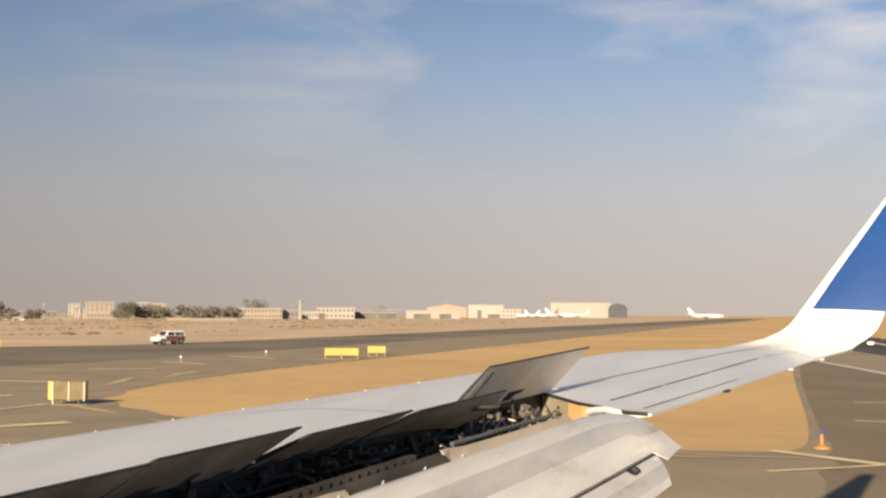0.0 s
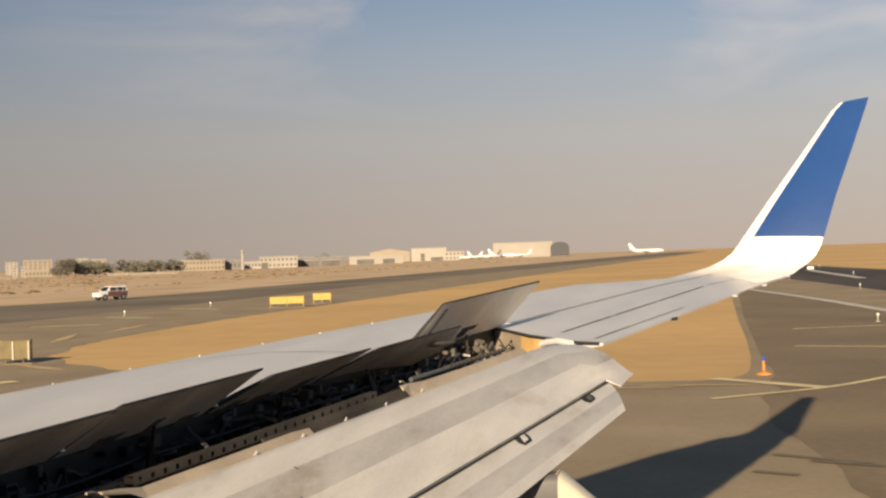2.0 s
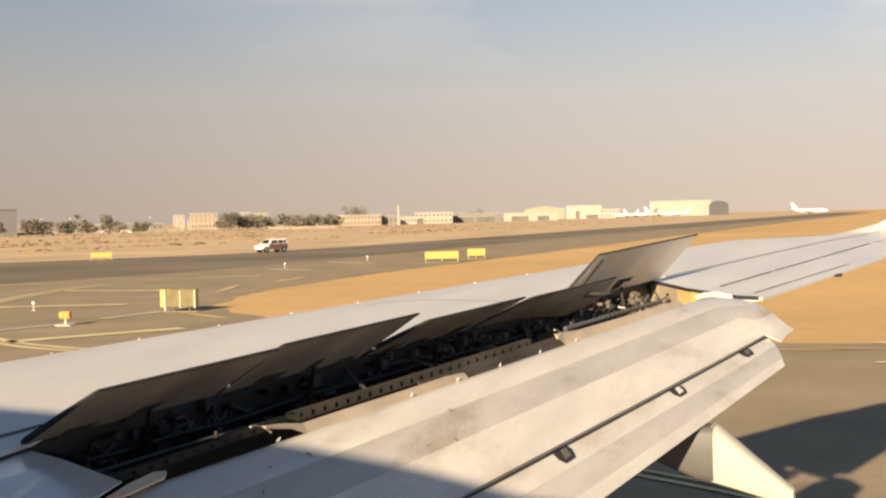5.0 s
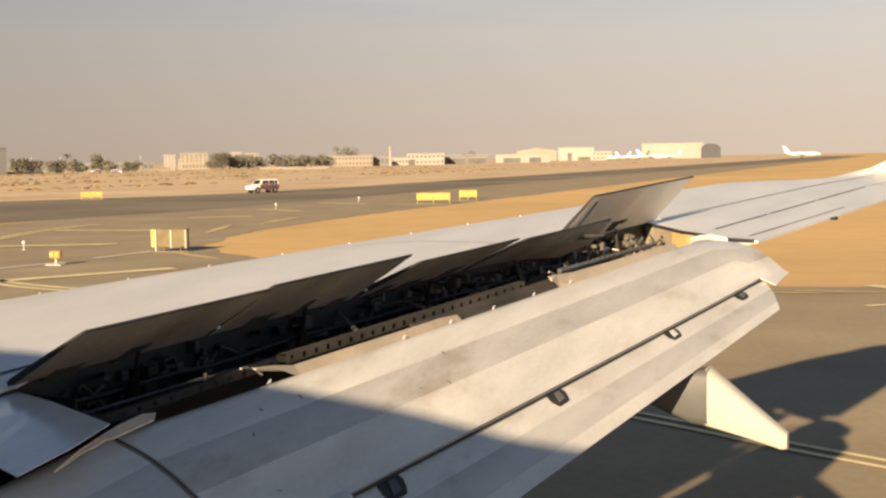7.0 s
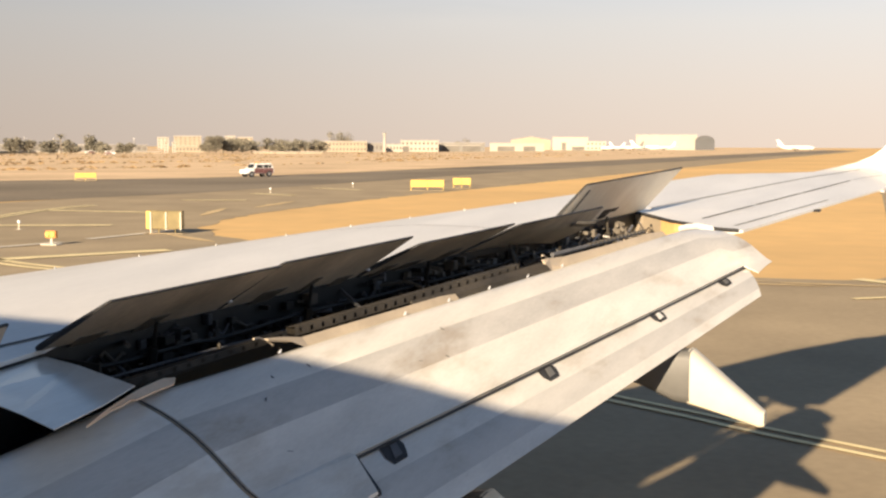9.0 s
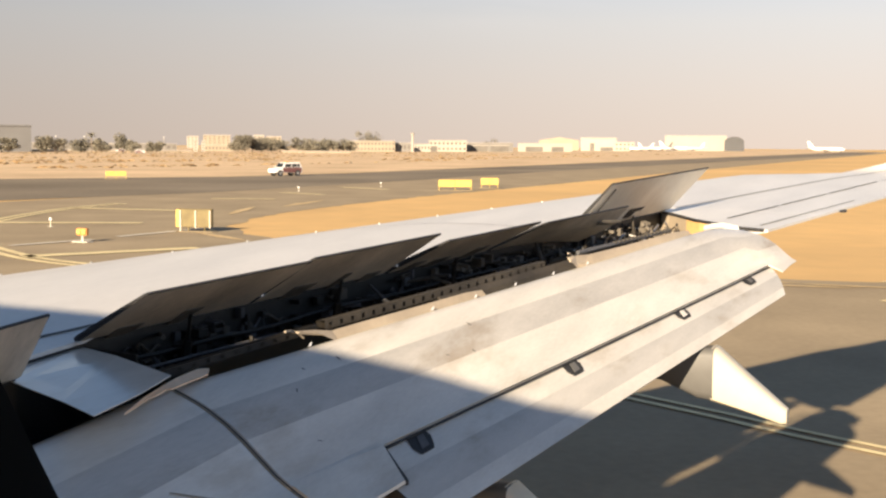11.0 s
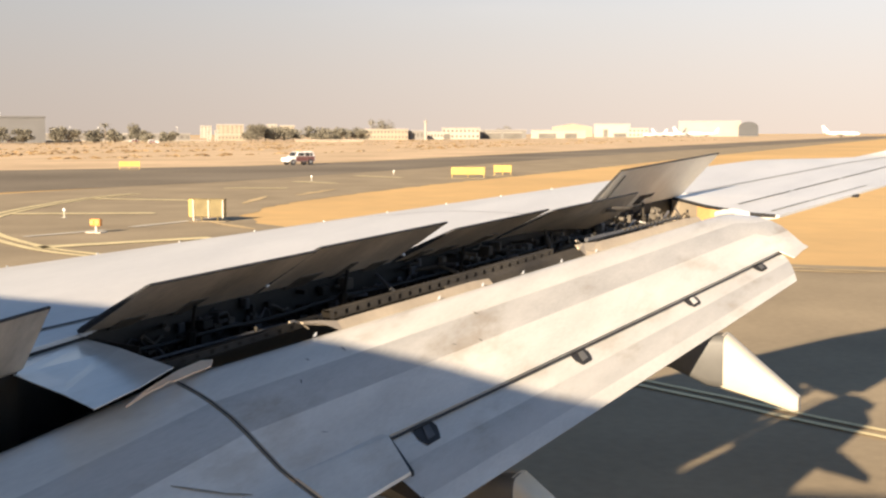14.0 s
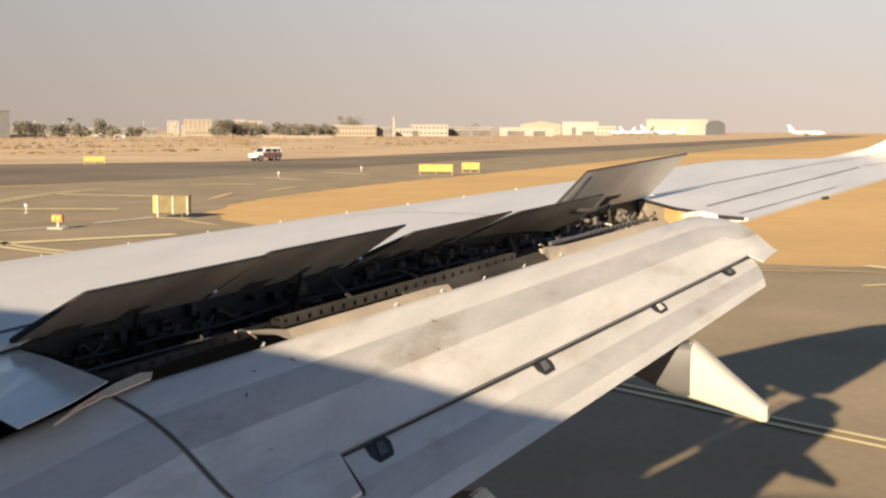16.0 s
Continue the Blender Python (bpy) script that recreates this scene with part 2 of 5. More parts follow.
M = {
    "wing": surface("wing_grey_paint", (0.72, 0.69, 0.645), 0.38, 0.0, 0.07, 0.9, 14, 0.0, None, (1, 3, 1), coat=0.25),
    "flap": surface("flap_light_paint", (0.68, 0.645, 0.582), 0.42, 0.0, 0.10, 1.3, 22, 0.0005, None, (0.6, 4, 4), stain=(0.45, (0.36, 0.29, 0.20)), coat=1.0),
    "flap_band": surface("flap_grey_band", (0.51, 0.485, 0.445), 0.48, 0.0, 0.12, 1.4, 22, 0.0005, None, (0.6, 4, 4), stain=(0.7, (0.27, 0.21, 0.14)), coat=1.0),
    "aft_band": surface("aft_flap_band", (0.525, 0.50, 0.457), 0.46, 0.0, 0.08, 2.2, 26, 0.0005, None, (0.6, 4, 4), stain=(0.65, (0.30, 0.24, 0.16)), coat=1.0),
    "white": surface("white_gloss_paint", (0.80, 0.79, 0.77), 0.25, 0.0, 0.03, 0.7, 12),
    "blue": surface("blue_gloss_paint", (0.022, 0.075, 0.25), 0.22, 0.0, 0.08, 0.8, 10),
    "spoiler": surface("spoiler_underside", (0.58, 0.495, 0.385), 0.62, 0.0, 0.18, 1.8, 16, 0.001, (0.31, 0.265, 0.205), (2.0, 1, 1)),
    # paler than the inner panels: light bounced off the flap is in it
    "spoiler_bounce": surface("spoiler_underside_bounce", (0.82, 0.77, 0.67), 0.5, 0.0, 0.10, 1.4, 16, 0.001, (0.66, 0.60, 0.50), (2.0, 1, 1)),
    # near black: the shade inside the bay is in this colour
    "bay": surface("grimy_shaded_bay", (0.014, 0.012, 0.009), 0.55, 0.2, 0.4, 4.5, 30, 0.003),
    "primer": surface("tan_primer", (0.74, 0.46, 0.19), 0.6, 0.0, 0.15, 3, 30, 0.001),
    "buff": surface("buff_primed_plate", (0.80, 0.57, 0.39), 0.6, 0.0, 0.12, 4, 30, 0.001),
    # tan metal darkened, with the spoilers' shade in its colour
    "beam": surface("grimy_shaded_beam", (0.060, 0.050, 0.037), 0.6, 0.1, 0.25, 3, 30, 0.001),
    "steel": surface("bare_steel", (0.45, 0.43, 0.40), 0.35, 0.85, 0.25, 5, 40),
    # also on the bars and plates that stand for shaded gaps
    "dark": surface("dark_rubber_and_shade", (0.03, 0.03, 0.032), 0.7, 0.0, 0.2, 4, 40),
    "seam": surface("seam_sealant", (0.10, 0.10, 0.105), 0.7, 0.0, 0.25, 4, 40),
    "skin": surface("fuselage_white_paint", (0.80, 0.80, 0.79), 0.3, 0.0, 0.04, 0.4, 6),
    "cabin": surface("cabin_lining", (0.022, 0.021, 0.02), 0.7, 0.0, 0.08, 2, 60),
    "sand": surface("desert_sand", (0.70, 0.455, 0.20), 0.95, 0.0, 0.16, 0.035, 0.5, 0.02, (0.56, 0.37, 0.175), shine=0.1),
    "drift": surface("pale_blown_sand", (0.62, 0.47, 0.27), 0.95, 0.0, 0.12, 0.3, 3.0, 0.01, (0.52, 0.38, 0.21), shine=0.1),
    # field colour is paled and dulled for the haze over it
    "field": surface("dusty_hazed_field", (0.70, 0.515, 0.33), 0.95, 0.0, 0.2, 0.06, 0.6, 0.02, (0.50, 0.365, 0.23), None, 0, 0.1),
    "asphalt": surface("dusty_asphalt", (0.385, 0.306, 0.205), 0.9, 0.0, 0.14, 0.22, 5.0, 0.006, (0.285, 0.228, 0.155), shine=0.08),
    "tarmac": surface("dark_tarmac", (0.265, 0.22, 0.165), 0.9, 0.0, 0.2, 0.04, 2.0, 0.004, shine=0.08),
    "apron": surface("worn_apron", (0.285, 0.222, 0.148), 0.9, 0.0, 0.14, 0.15, 4.0, 0.006, (0.205, 0.16, 0.108), shine=0.08),
    "rubbered": surface("rubbered_runway", (0.12, 0.105, 0.09), 0.85, 0.0, 0.2, 0.06, 2.0, 0.004, (0.06, 0.055, 0.05), (0.25, 2.0, 1), shine=0.1),
    "line_y": surface("worn_yellow_line", (0.84, 0.69, 0.38), 0.8, 0.0, 0.14, 0.8, 9),
    "line_w": surface("worn_white_line", (0.66, 0.60, 0.50), 0.8, 0.0, 0.12, 0.8, 9),
    "sign": surface("yellow_sign_face", (0.62, 0.43, 0.11), 0.5, 0.0, 0.08, 2, 10),
    "sign_back": surface("sign_back_panel", (0.20, 0.155, 0.065), 0.6, 0.0, 0.2, 2, 10),
    "orange": surface("orange_plastic", (0.62, 0.27, 0.07), 0.5, 0.0, 0.1, 5, 30),
    "bluecap": surface("blue_lens", (0.03, 0.10, 0.45), 0.2, 0.0, 0.1, 5, 30),
    "plaster": surface("cream_plaster", (0.35, 0.295, 0.225), 0.85, 0.0, 0.10, 0.05, 1.5, 0, None, None, 0.08),
    "pale": surface("pale_cladding", (0.385, 0.35, 0.30), 0.7, 0.0, 0.06, 0.05, 1.5, 0, None, (1, 1, 0.4), 0.06),
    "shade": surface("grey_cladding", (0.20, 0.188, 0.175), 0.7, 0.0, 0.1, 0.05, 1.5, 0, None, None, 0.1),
    "opening": surface("dark_opening", (0.13, 0.118, 0.10), 0.5, 0.0, 0.2, 0.2, 2),
    "roof": surface("sheet_roof", (0.38, 0.35, 0.31), 0.6, 0.0, 0.1, 0.05, 1.5),
    # leaf colour is paled to carry the distance haze
    "leaf": surface("hazed_foliage", (0.235, 0.215, 0.165), 0.8, 0.0, 0.3, 0.4, 3, 0, None, None, 0.2),
    "bark": surface("trunk_bark", (0.17, 0.13, 0.09), 0.9, 0.0, 0.2, 2, 12),
    "scrub": surface("dry_scrub", (0.29, 0.20, 0.105), 0.95, 0.0, 0.25, 0.05, 2),
    "maroon": surface("maroon_paint", (0.14, 0.06, 0.055), 0.4, 0.0, 0.08, 2, 10),
    "glass": surface("dark_vehicle_glass", (0.03, 0.035, 0.04), 0.1, 0.0, 0.1, 2, 10),
    # hangar end's shaded side, put in as a darker cladding
    "shaded_end": surface("shaded_end_cladding", (0.075, 0.078, 0.085), 0.7, 0.0, 0.12, 0.05, 1.5),
    "slate": surface("dark_slate_cladding", (0.135, 0.135, 0.138), 0.7, 0.0, 0.12, 0.05, 1.5),
    "cream": surface("cream_fairing_paint", (0.66, 0.595, 0.465), 0.4, 0.0, 0.06, 2.0, 20),
    "tan": surface("tan_edge_strip", (0.40, 0.33, 0.245), 0.55, 0.0, 0.12, 3, 30),
    "dull_brown": surface("dull_brown_paint", (0.15, 0.128, 0.10), 0.7, 0.0, 0.3, 5, 30),
    "hairline": surface("panel_hairline", (0.24, 0.24, 0.24), 0.7, 0.0, 0.25, 4, 40),
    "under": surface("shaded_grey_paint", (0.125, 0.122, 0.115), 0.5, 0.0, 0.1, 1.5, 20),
    "lamp": surface("lamp_white", (0.85, 0.84, 0.80), 0.3, 0.0, 0.02, 2, 10),
}


# ---------------------------------------------------------------- mesh helpers
def thing(name, at, label, category, group="", turn=0.0, kind=""):
    ob = new(name)
    ob.empty_display_size = 0.2
    ob.matrix_world = pose(*at, 0, 0, turn)
    return tagged(ob, label, category, group, kind)


def part(name, bm, material, parent, label="", smooth=False):
    """Links a bmesh (or a finished mesh) as one mesh object under a thing or part."""
    if isinstance(bm, bpy.types.Mesh):
        me = bm
    else:
        me = bpy.data.meshes.new(name)
        bmesh.ops.recalc_face_normals(bm, faces=bm.faces)
        bm.to_mesh(me)
        bm.free()
        for mt in material if isinstance(material, (list, tuple)) else [material]:
            me.materials.append(mt)
        if smooth:
            me.shade_smooth()
            me.set_sharp_from_angle(angle=radians(35))
    ob = new(name, me)
    ob.parent = parent
    if label:
        ob["label"] = label
    return ob


def box(bm, x0, x1, y0, y1, z0, z1, bevel=0.0, mat=0):
    v = [bm.verts.new(p) for p in itertools.product((x0, x1), (y0, y1), (z0, z1))]
    fs = [bm.faces.new([v[i] for i in q]) for q in ((0, 1, 3, 2), (4, 6, 7, 5), (0, 4, 5, 1), (2, 3, 7, 6), (0, 2, 6, 4), (1, 5, 7, 3))]
    for f in fs:
        f.material_index = mat
    if bevel:
        es = list({e for f in fs for e in f.edges})
        bmesh.ops.bevel(bm, geom=es, offset=bevel, segments=2, affect="EDGES", profile=0.5)
    return bm


def boxed(*a, **k):
    return box(bmesh.new(), *a, **k)


def tube(bm, a, b, r0, r1=None, n=8, mat=0):
    """A capped, tapered round bar from a to b."""
    a, b = Vector(a), Vector(b)
    r1 = r0 if r1 is None else r1
    q = (b - a).to_track_quat("Z", "Y")
    rings = []
    for c, r in ((a, r0), (b, r1)):
        rings.append([bm.verts.new(c + q @ Vector((r * math.cos(2 * math.pi * i / n), r * math.sin(2 * math.pi * i / n), 0))) for i in range(n)])
    fs = [bm.faces.new((rings[0][i], rings[0][(i + 1) % n], rings[1][(i + 1) % n], rings[1][i])) for i in range(n)]
    fs += [bm.faces.new(rings[0][::-1]), bm.faces.new(rings[1])]
    for f in fs:
        f.material_index = mat
    return bm


def bent(bm, pts, r, n=7):
    """One round bar swept along pts."""
    P = [Vector(p) for p in pts]
    loops = []
    for i, p in enumerate(P):
        q = (P[min(i + 1, len(P) - 1)] - P[max(i - 1, 0)]).to_track_quat("Z", "Y")
        loops.append([p + q @ Vector((r * math.cos(2 * math.pi * k / n), r * math.sin(2 * math.pi * k / n), 0)) for k in range(n)])
    return loft(bm, loops)


def loft(bm, loops, closed=True, caps=True, mats=None):
    """Skins a row of equal loops of points. mats gives the material slot of each strip round the loop."""
    vs = [[bm.verts.new(p) for p in lp] for lp in loops]
    n = len(vs[0])
    for r0, r1 in zip(vs, vs[1:]):
        for i in range(n if closed else n - 1):
            f = bm.faces.new((r0[i], r0[(i + 1) % n], r1[(i + 1) % n], r1[i]))
            if mats:
                f.material_index = mats[i]
    if caps and closed:
        bm.faces.new(vs[0][::-1])
        bm.faces.new(vs[-1])
    return bm


def slab(bm, poly, lift, mat=0):
    """A prism between a loop of points and the same loop moved by lift."""
    lo = [bm.verts.new(p) for p in poly]
    hi = [bm.verts.new(Vector(p) + Vector(lift)) for p in poly]
    fs = [bm.faces.new(lo[::-1]), bm.faces.new(hi)]
    n = len(poly)
    fs += [bm.faces.new((lo[i], lo[(i + 1) % n], hi[(i + 1) % n], hi[i])) for i in range(n)]
    for f in fs:
        f.material_index = mat
    return bm


def ribbon(bm, pts, width, z, wobble=0.0):
    """A flat painted stripe along pts on the ground."""
    P = [Vector((p[0], p[1], 0)) for p in pts]
    L, Rr = [], []
    for i, p in enumerate(P):
        d = (P[min(i + 1, len(P) - 1)] - P[max(i - 1, 0)]).normalized()
        s = Vector((-d.y, d.x, 0)) * width / 2
        L.append(bm.verts.new((p.x + s.x, p.y + s.y, z)))
        Rr.append(bm.verts.new((p.x - s.x, p.y - s.y, z)))
    for i in range(len(P) - 1):
        bm.faces.new((L[i], L[i + 1], Rr[i + 1], Rr[i]))
    return bm


def curve_through(pts, n=8):
    """A smooth line through plan points (Catmull-Rom)."""
    P = [Vector((*p, 0)) for p in pts]
    out = []
    for i in range(len(P) - 1):
        a, b, c, d = P[max(i - 1, 0)], P[i], P[i + 1], P[min(i + 2, len(P) - 1)]
        for k in range(n):
            t = k / n
            q = 0.5 * ((2 * b) + (c - a) * t + (2 * a - 5 * b + 4 * c - d) * t * t + (3 * b - 3 * c + d - a) * t ** 3)
            out.append((q.x, q.y))
    return out + [tuple(P[-1][:2])]


# ---------------------------------------------------------------- ground
def sheet(name, poly, z, material, label, category, kind="structure"):
    bm = bmesh.new()
    f = bm.faces.new([bm.verts.new((x, y, 0)) for x, y in poly])
    if f.normal.z < 0:
        f.normal_flip()
    bmesh.ops.triangulate(bm, faces=bm.faces)
    me = bpy.data.meshes.new(name)
    bm.to_mesh(me)
    bm.free()
    me.materials.append(material)
    ob = new(name, me)
    ob.location.z = z
    return tagged(ob, label, category, "", kind)


sheet("ground", [(4800 * math.cos(a * math.pi / 32), 4800 * math.sin(a * math.pi / 32)) for a in range(64)], 0.0, M["sand"],
      "wide flat orange desert sand reaching the hazy horizon", "ground")
def ragged(pts, step, rough, seed):
    """Breaks a plan line into short, uneven steps, as blown sand ends on tarmac."""
    rnd = random.Random(seed)
    out = []
    for (ax, ay), (bx, by) in zip(pts, pts[1:]):
        k = math.hypot(bx - ax, by - ay)
        n = max(1, int(k / step))
        for i in range(n):
            t = i / n
            d = rough * (noise.noise((ax + (bx - ax) * t, ay + (by - ay) * t, seed)) * 1.6 + rnd.uniform(-0.4, 0.4)) if i else 0.0
            out.append((ax + (bx - ax) * t - (by - ay) / k * d, ay + (by - ay) * t + (bx - ax) / k * d))
    return out + [pts[-1]]


shore = ragged([(215, 45.7), (136.7, 41.5), (109.5, 40.0), (95.2, 39.5), (80.7, 38.5), (69.0, 37.2), (60.0, 35.4), (52.5, 32.6), (47.6, 28.6), (44.2, 23.5), (42.2, 18.0), (40.8, 12.0), (40.0, 7.0),
                (39.7, 2.9), (39.9, 1.4)], 1.1, 0.35, 4) + ragged(curve_through([(39.9, 1.4), (40.4, -0.1), (42.2, -0.72), (46, -0.72), (52, -0.42), (60, 0.1), (73.5, 1.05), (107, 3.2)]) + [(150, 6.2), (215, 9.3)], 3.0, 0.10, 4)
taxiway = sheet("taxiway",
    [(-400, 40), (-60, 58), (60, 60), (123, 60), (198, 65), (359, 69), (900, 82), (1500, 120), (1500, 105), (900, 74), (450, 57)] + shore
    + [(300, 13.5), (360, 15.7), (251, -4), (194, -14.8), (174, -18.7), (140, -32), (100, -60), (60, -260), (-400, -260)],
    0.010, M["asphalt"], "dusty brown asphalt taxiway under the airliner", "taxiway")
# long low tongues of blown sand on the tarmac
rnd = random.Random(14)
for x, y, a, length, wide_by in ((50.5, 33.4, 52, 7.5, 0.55), (45.8, 28.6, 58, 5.5, 0.42), (55.5, 36.3, 40, 8.0, 0.6), (64, 39.6, 24, 9, 0.55), (74, 41.2, 14, 10, 0.6), (38.4, 4.6, 98, 4.5, 0.3),
                                 (38.6, 0.6, 94, 4.0, 0.26), (37.9, 2.3, 96, 3.2, 0.2), (41.6, 21.5, 68, 5, 0.4)):
    c, sn = math.cos(radians(a)), math.sin(radians(a))
    rim = [(k / 14, math.sin(math.pi * k / 14) ** 0.8 * rnd.uniform(0.55, 1.0)) for k in range(15)]
    loop_ = [((t - 0.5) * length, w * wide_by) for t, w in rim] + [((t - 0.5) * length, -w * wide_by * 0.7) for t, w in rim[-2:0:-1]]
    sheet("sand_drift", [(x + u * c - w * sn, y + u * sn + w * c) for u, w in loop_], 0.030, M["drift"], "thin pale tongue of blown sand on the tarmac", "sand", "structure")
road = sheet("road",
    [(-400, 42), (-60, 61), (40, 61), (65, 61.5), (87, 58), (123, 59.5), (198, 64.5), (359, 69), (900, 82), (1500, 120), (1500, 150), (900, 121),
     (533, 103), (300, 91), (219, 87), (160, 84), (130, 86), (114, 95), (100, 104), (60, 112), (-60, 112), (-400, 95)],
    0.020, M["tarmac"], "dark tarmac service road beside the taxiway", "road")
field = sheet("field",
    [(-400, 96), (-60, 113), (60, 113), (100, 105), (114, 96), (130, 87), (160, 85), (219, 88), (300, 92), (533, 104), (900, 122), (1500, 151), (2600, 215), (2600, 900), (1500, 1900), (-300, 1900)],
    0.006, M["field"], "pale dusty field dotted with dry scrub, haze in its colour", "field")
runway = sheet("runway", [(360, 15.6), (251, -3.9), (194, -14.7), (174, -18.6), (140, -31.9), (100, -59.9), (66, -30), (85, -15.5), (97.5, -11.5), (109.8, -9.4), (143.8, -3.3), (189.7, 6.8), (230, 9.6), (300, 13.2)],
               0.020, M["rubbered"], "dark rubber-streaked runway seen past the wing tip", "runway")


sheet("apron", ragged([(8, -9), (18, -4.6), (30, -1.9), (39.5, -1.5), (45.5, -1.2)], 1.6, 0.35, 9) + [(56, -0.5), (73.5, 0.7), (107, 2.6), (124, 3.2), (124, 1.9), (97.5, -4.2), (78.8, -8.2), (71.4, -9.8), (50, -14.4), (30, -40), (8, -40)], 0.016, M["apron"], "darker worn tarmac apron beside the taxiway", "apron")


def marking(name, lines, width, material, parent, z=0.035, label=""):
    bm = bmesh.new()
    for ln in lines:
        ribbon(bm, ln, width, 0)
    me = bpy.data.meshes.new(name)
    bm.to_mesh(me)
    bm.free()
    me.materials.append(material)
    ob = new(name, me)
    ob.parent = parent
    ob.location.z = z - parent.location.z
    if label:
        ob["label"] = label


def offset(pts, d):
    out = []
    for i, p in enumerate(pts):
        a, b = pts[max(i - 1, 0)], pts[min(i + 1, len(pts) - 1)]
        k = math.hypot(b[0] - a[0], b[1] - a[1])
        out.append((p[0] - (b[1] - a[1]) / k * d, p[1] + (b[0] - a[0]) / k * d))
    return out


arc = curve_through([(32.5, 21), (32.7, 24.2), (33.3, 26.8), (34.3, 29.2), (36.4, 32.8), (38.2, 35.4), (40.6, 38.3), (43.8, 41.4), (47.2, 43.8), (51.1, 46.0), (55, 47.9), (61, 50.3), (67, 51.4)])
for d in (-0.30, 0.30):
    marking("curved_line", [offset(arc, d)], 0.34, M["line_y"], taxiway, 0.035, "yellow curved taxi line")
for a, b in (((61.0, 50.0), (61.8, 42.9)), ((47.9, 43.7), (51.2, 37.2)), ((34.2, 29.0), (40.2, 25.7)), ((76.6, 50.9), (78.2, 46.3)), ((89.6, 52.8), (87.4, 47.5)), ((103.9, 55.0), (101.0, 48.5))):
    marking("bar_line", [[a, b]], 0.85, M["line_y"], taxiway, 0.035)
for a, b in (((37.5, 32.8), (41.5, 32.1)), ((43.3, 32.2), (49.6, 32.05))):
    marking("faint_line", [[a, b]], 0.45, M["line_w"], taxiway, 0.035, "worn pale painted line")
cen = curve_through([(22.6, 6.6), (21.5, 4.8), (20.7, 3.45), (20.2, 2.65), (19.4, 1.0), (18.85, 0.0), (18.2, -1.4), (16.6, -5), (13, -13)])
for d in (-0.17, 0.17):
    marking("centre_line", [offset(cen, d)], 0.13, M["line_y"], taxiway, 0.036, "double yellow taxiway centre line")
for a, b in (((63.3, -2.1), (66.4, -10.5)), ((52.7, -2.2), (51.4, -9.0))):
    marking("bar_line", [[a, b]], 0.34, M["line_y"], taxiway)
marking("broad_line", [[(40.4, 0.2), (37.9, -3.1)]], 0.55, M["line_y"], taxiway, 0.037, "broad yellow taxi line")
marking("guide_line", [curve_through([(35.2, -0.1), (37.9, -3.1), (40.8, -5.0), (43.1, -6.3), (52, -10.6)])], 0.26, M["line_y"], taxiway, 0.036)
marking("edge_line", [curve_through([(124, 3.0), (97.7, -3.4), (78.8, -7.4), (71.4, -9.0), (50, -13.6)])], 0.9, M["line_w"], taxiway, 0.037, "white runway edge line")
marking("edge_line", [[(205, -3.6), (150, -9.4)]], 1.2, M["line_w"], runway, 0.037, "white runway edge line")
# old tyre marks near the wing shadow
marking("tyre_mark", [[(26.3, -1.9), (25.4, -3.7)], [(25.6, -2.6), (25.0, -4.4)], [(24.4, -1.6), (24.1, -2.4)]], 0.22, M["tarmac"], taxiway, 0.036)
# dry tufts on the field past the road
rnd = random.Random(5)
vs, fs = [], []
for k in range(7500):
    d = 112 + 620 * rnd.random() ** 1.7
    h = radians(rnd.uniform(36, 84))
    x, y = d * math.sin(h), d * math.cos(h)
    if y < 128 + 0.045 * (x - 150) - max(0, (150 - x)) * 0.12 or (noise.noise((x * 0.012, y * 0.03, 0)) < -0.05):
        continue
    s = rnd.uniform(0.15, 0.48)
    for j in range(3):
        a, w = rnd.uniform(0, 3.14), s * rnd.uniform(1.2, 3.4)
        i = len(vs)
        vs += [(x - w * math.cos(a), y - w * math.sin(a), 0), (x + w * math.cos(a), y + w * math.sin(a), 0),
               (x + rnd.uniform(-.3, .3), y + rnd.uniform(-.3, .3), s * rnd.uniform(0.5, 1.0))]
        fs.append((i, i + 1, i + 2))
me = bpy.data.meshes.new("scrub")
me.from_pydata(vs, [], fs)
me.materials.append(M["scrub"])
tagged(new("scrub", me), "low dry brown scrub scattered over the sand", "scrub", "", "stuff")

# ---------------------------------------------------------------- the airliner
airliner = thing("airliner", (0, 0, 0), "grey-winged airliner with raised spoilers, lowered flaps and a blue winglet", "airplane")


def LE(x):
    return -1.1 + 0.5228 * (17.15 - x)


def TE(x):
    return -2.6 + 0.2365 * (17.17 - x)


def fade(x):
    return min(1.0, max(0.0, (16.3 - x) / 1.2))


def zt(x):
    return 3.43 + 0.0644 * (x - 10.8) + 0.025 * fade(x)


def table(s, rows):
    for (a, p), (b, q) in zip(rows, rows[1:]):
        if s <= b:
            return p + (q - p) * max(0.0, s - a) / (b - a)
    return rows[-1][1]


UP = [(0, -0.035), (0.012, -0.021), (0.035, -0.011), (0.07, -0.003), (0.12, 0.003), (0.2, 0.008), (0.3, 0.010), (0.5, 0.009), (0.7, 0.006), (1, 0)]
LOW = [(0, -0.035), (0.012, -0.047), (0.035, -0.06), (0.1, -0.085), (0.3, -0.105), (0.5, -0.095), (0.7, -0.06), (1, -0.006)]


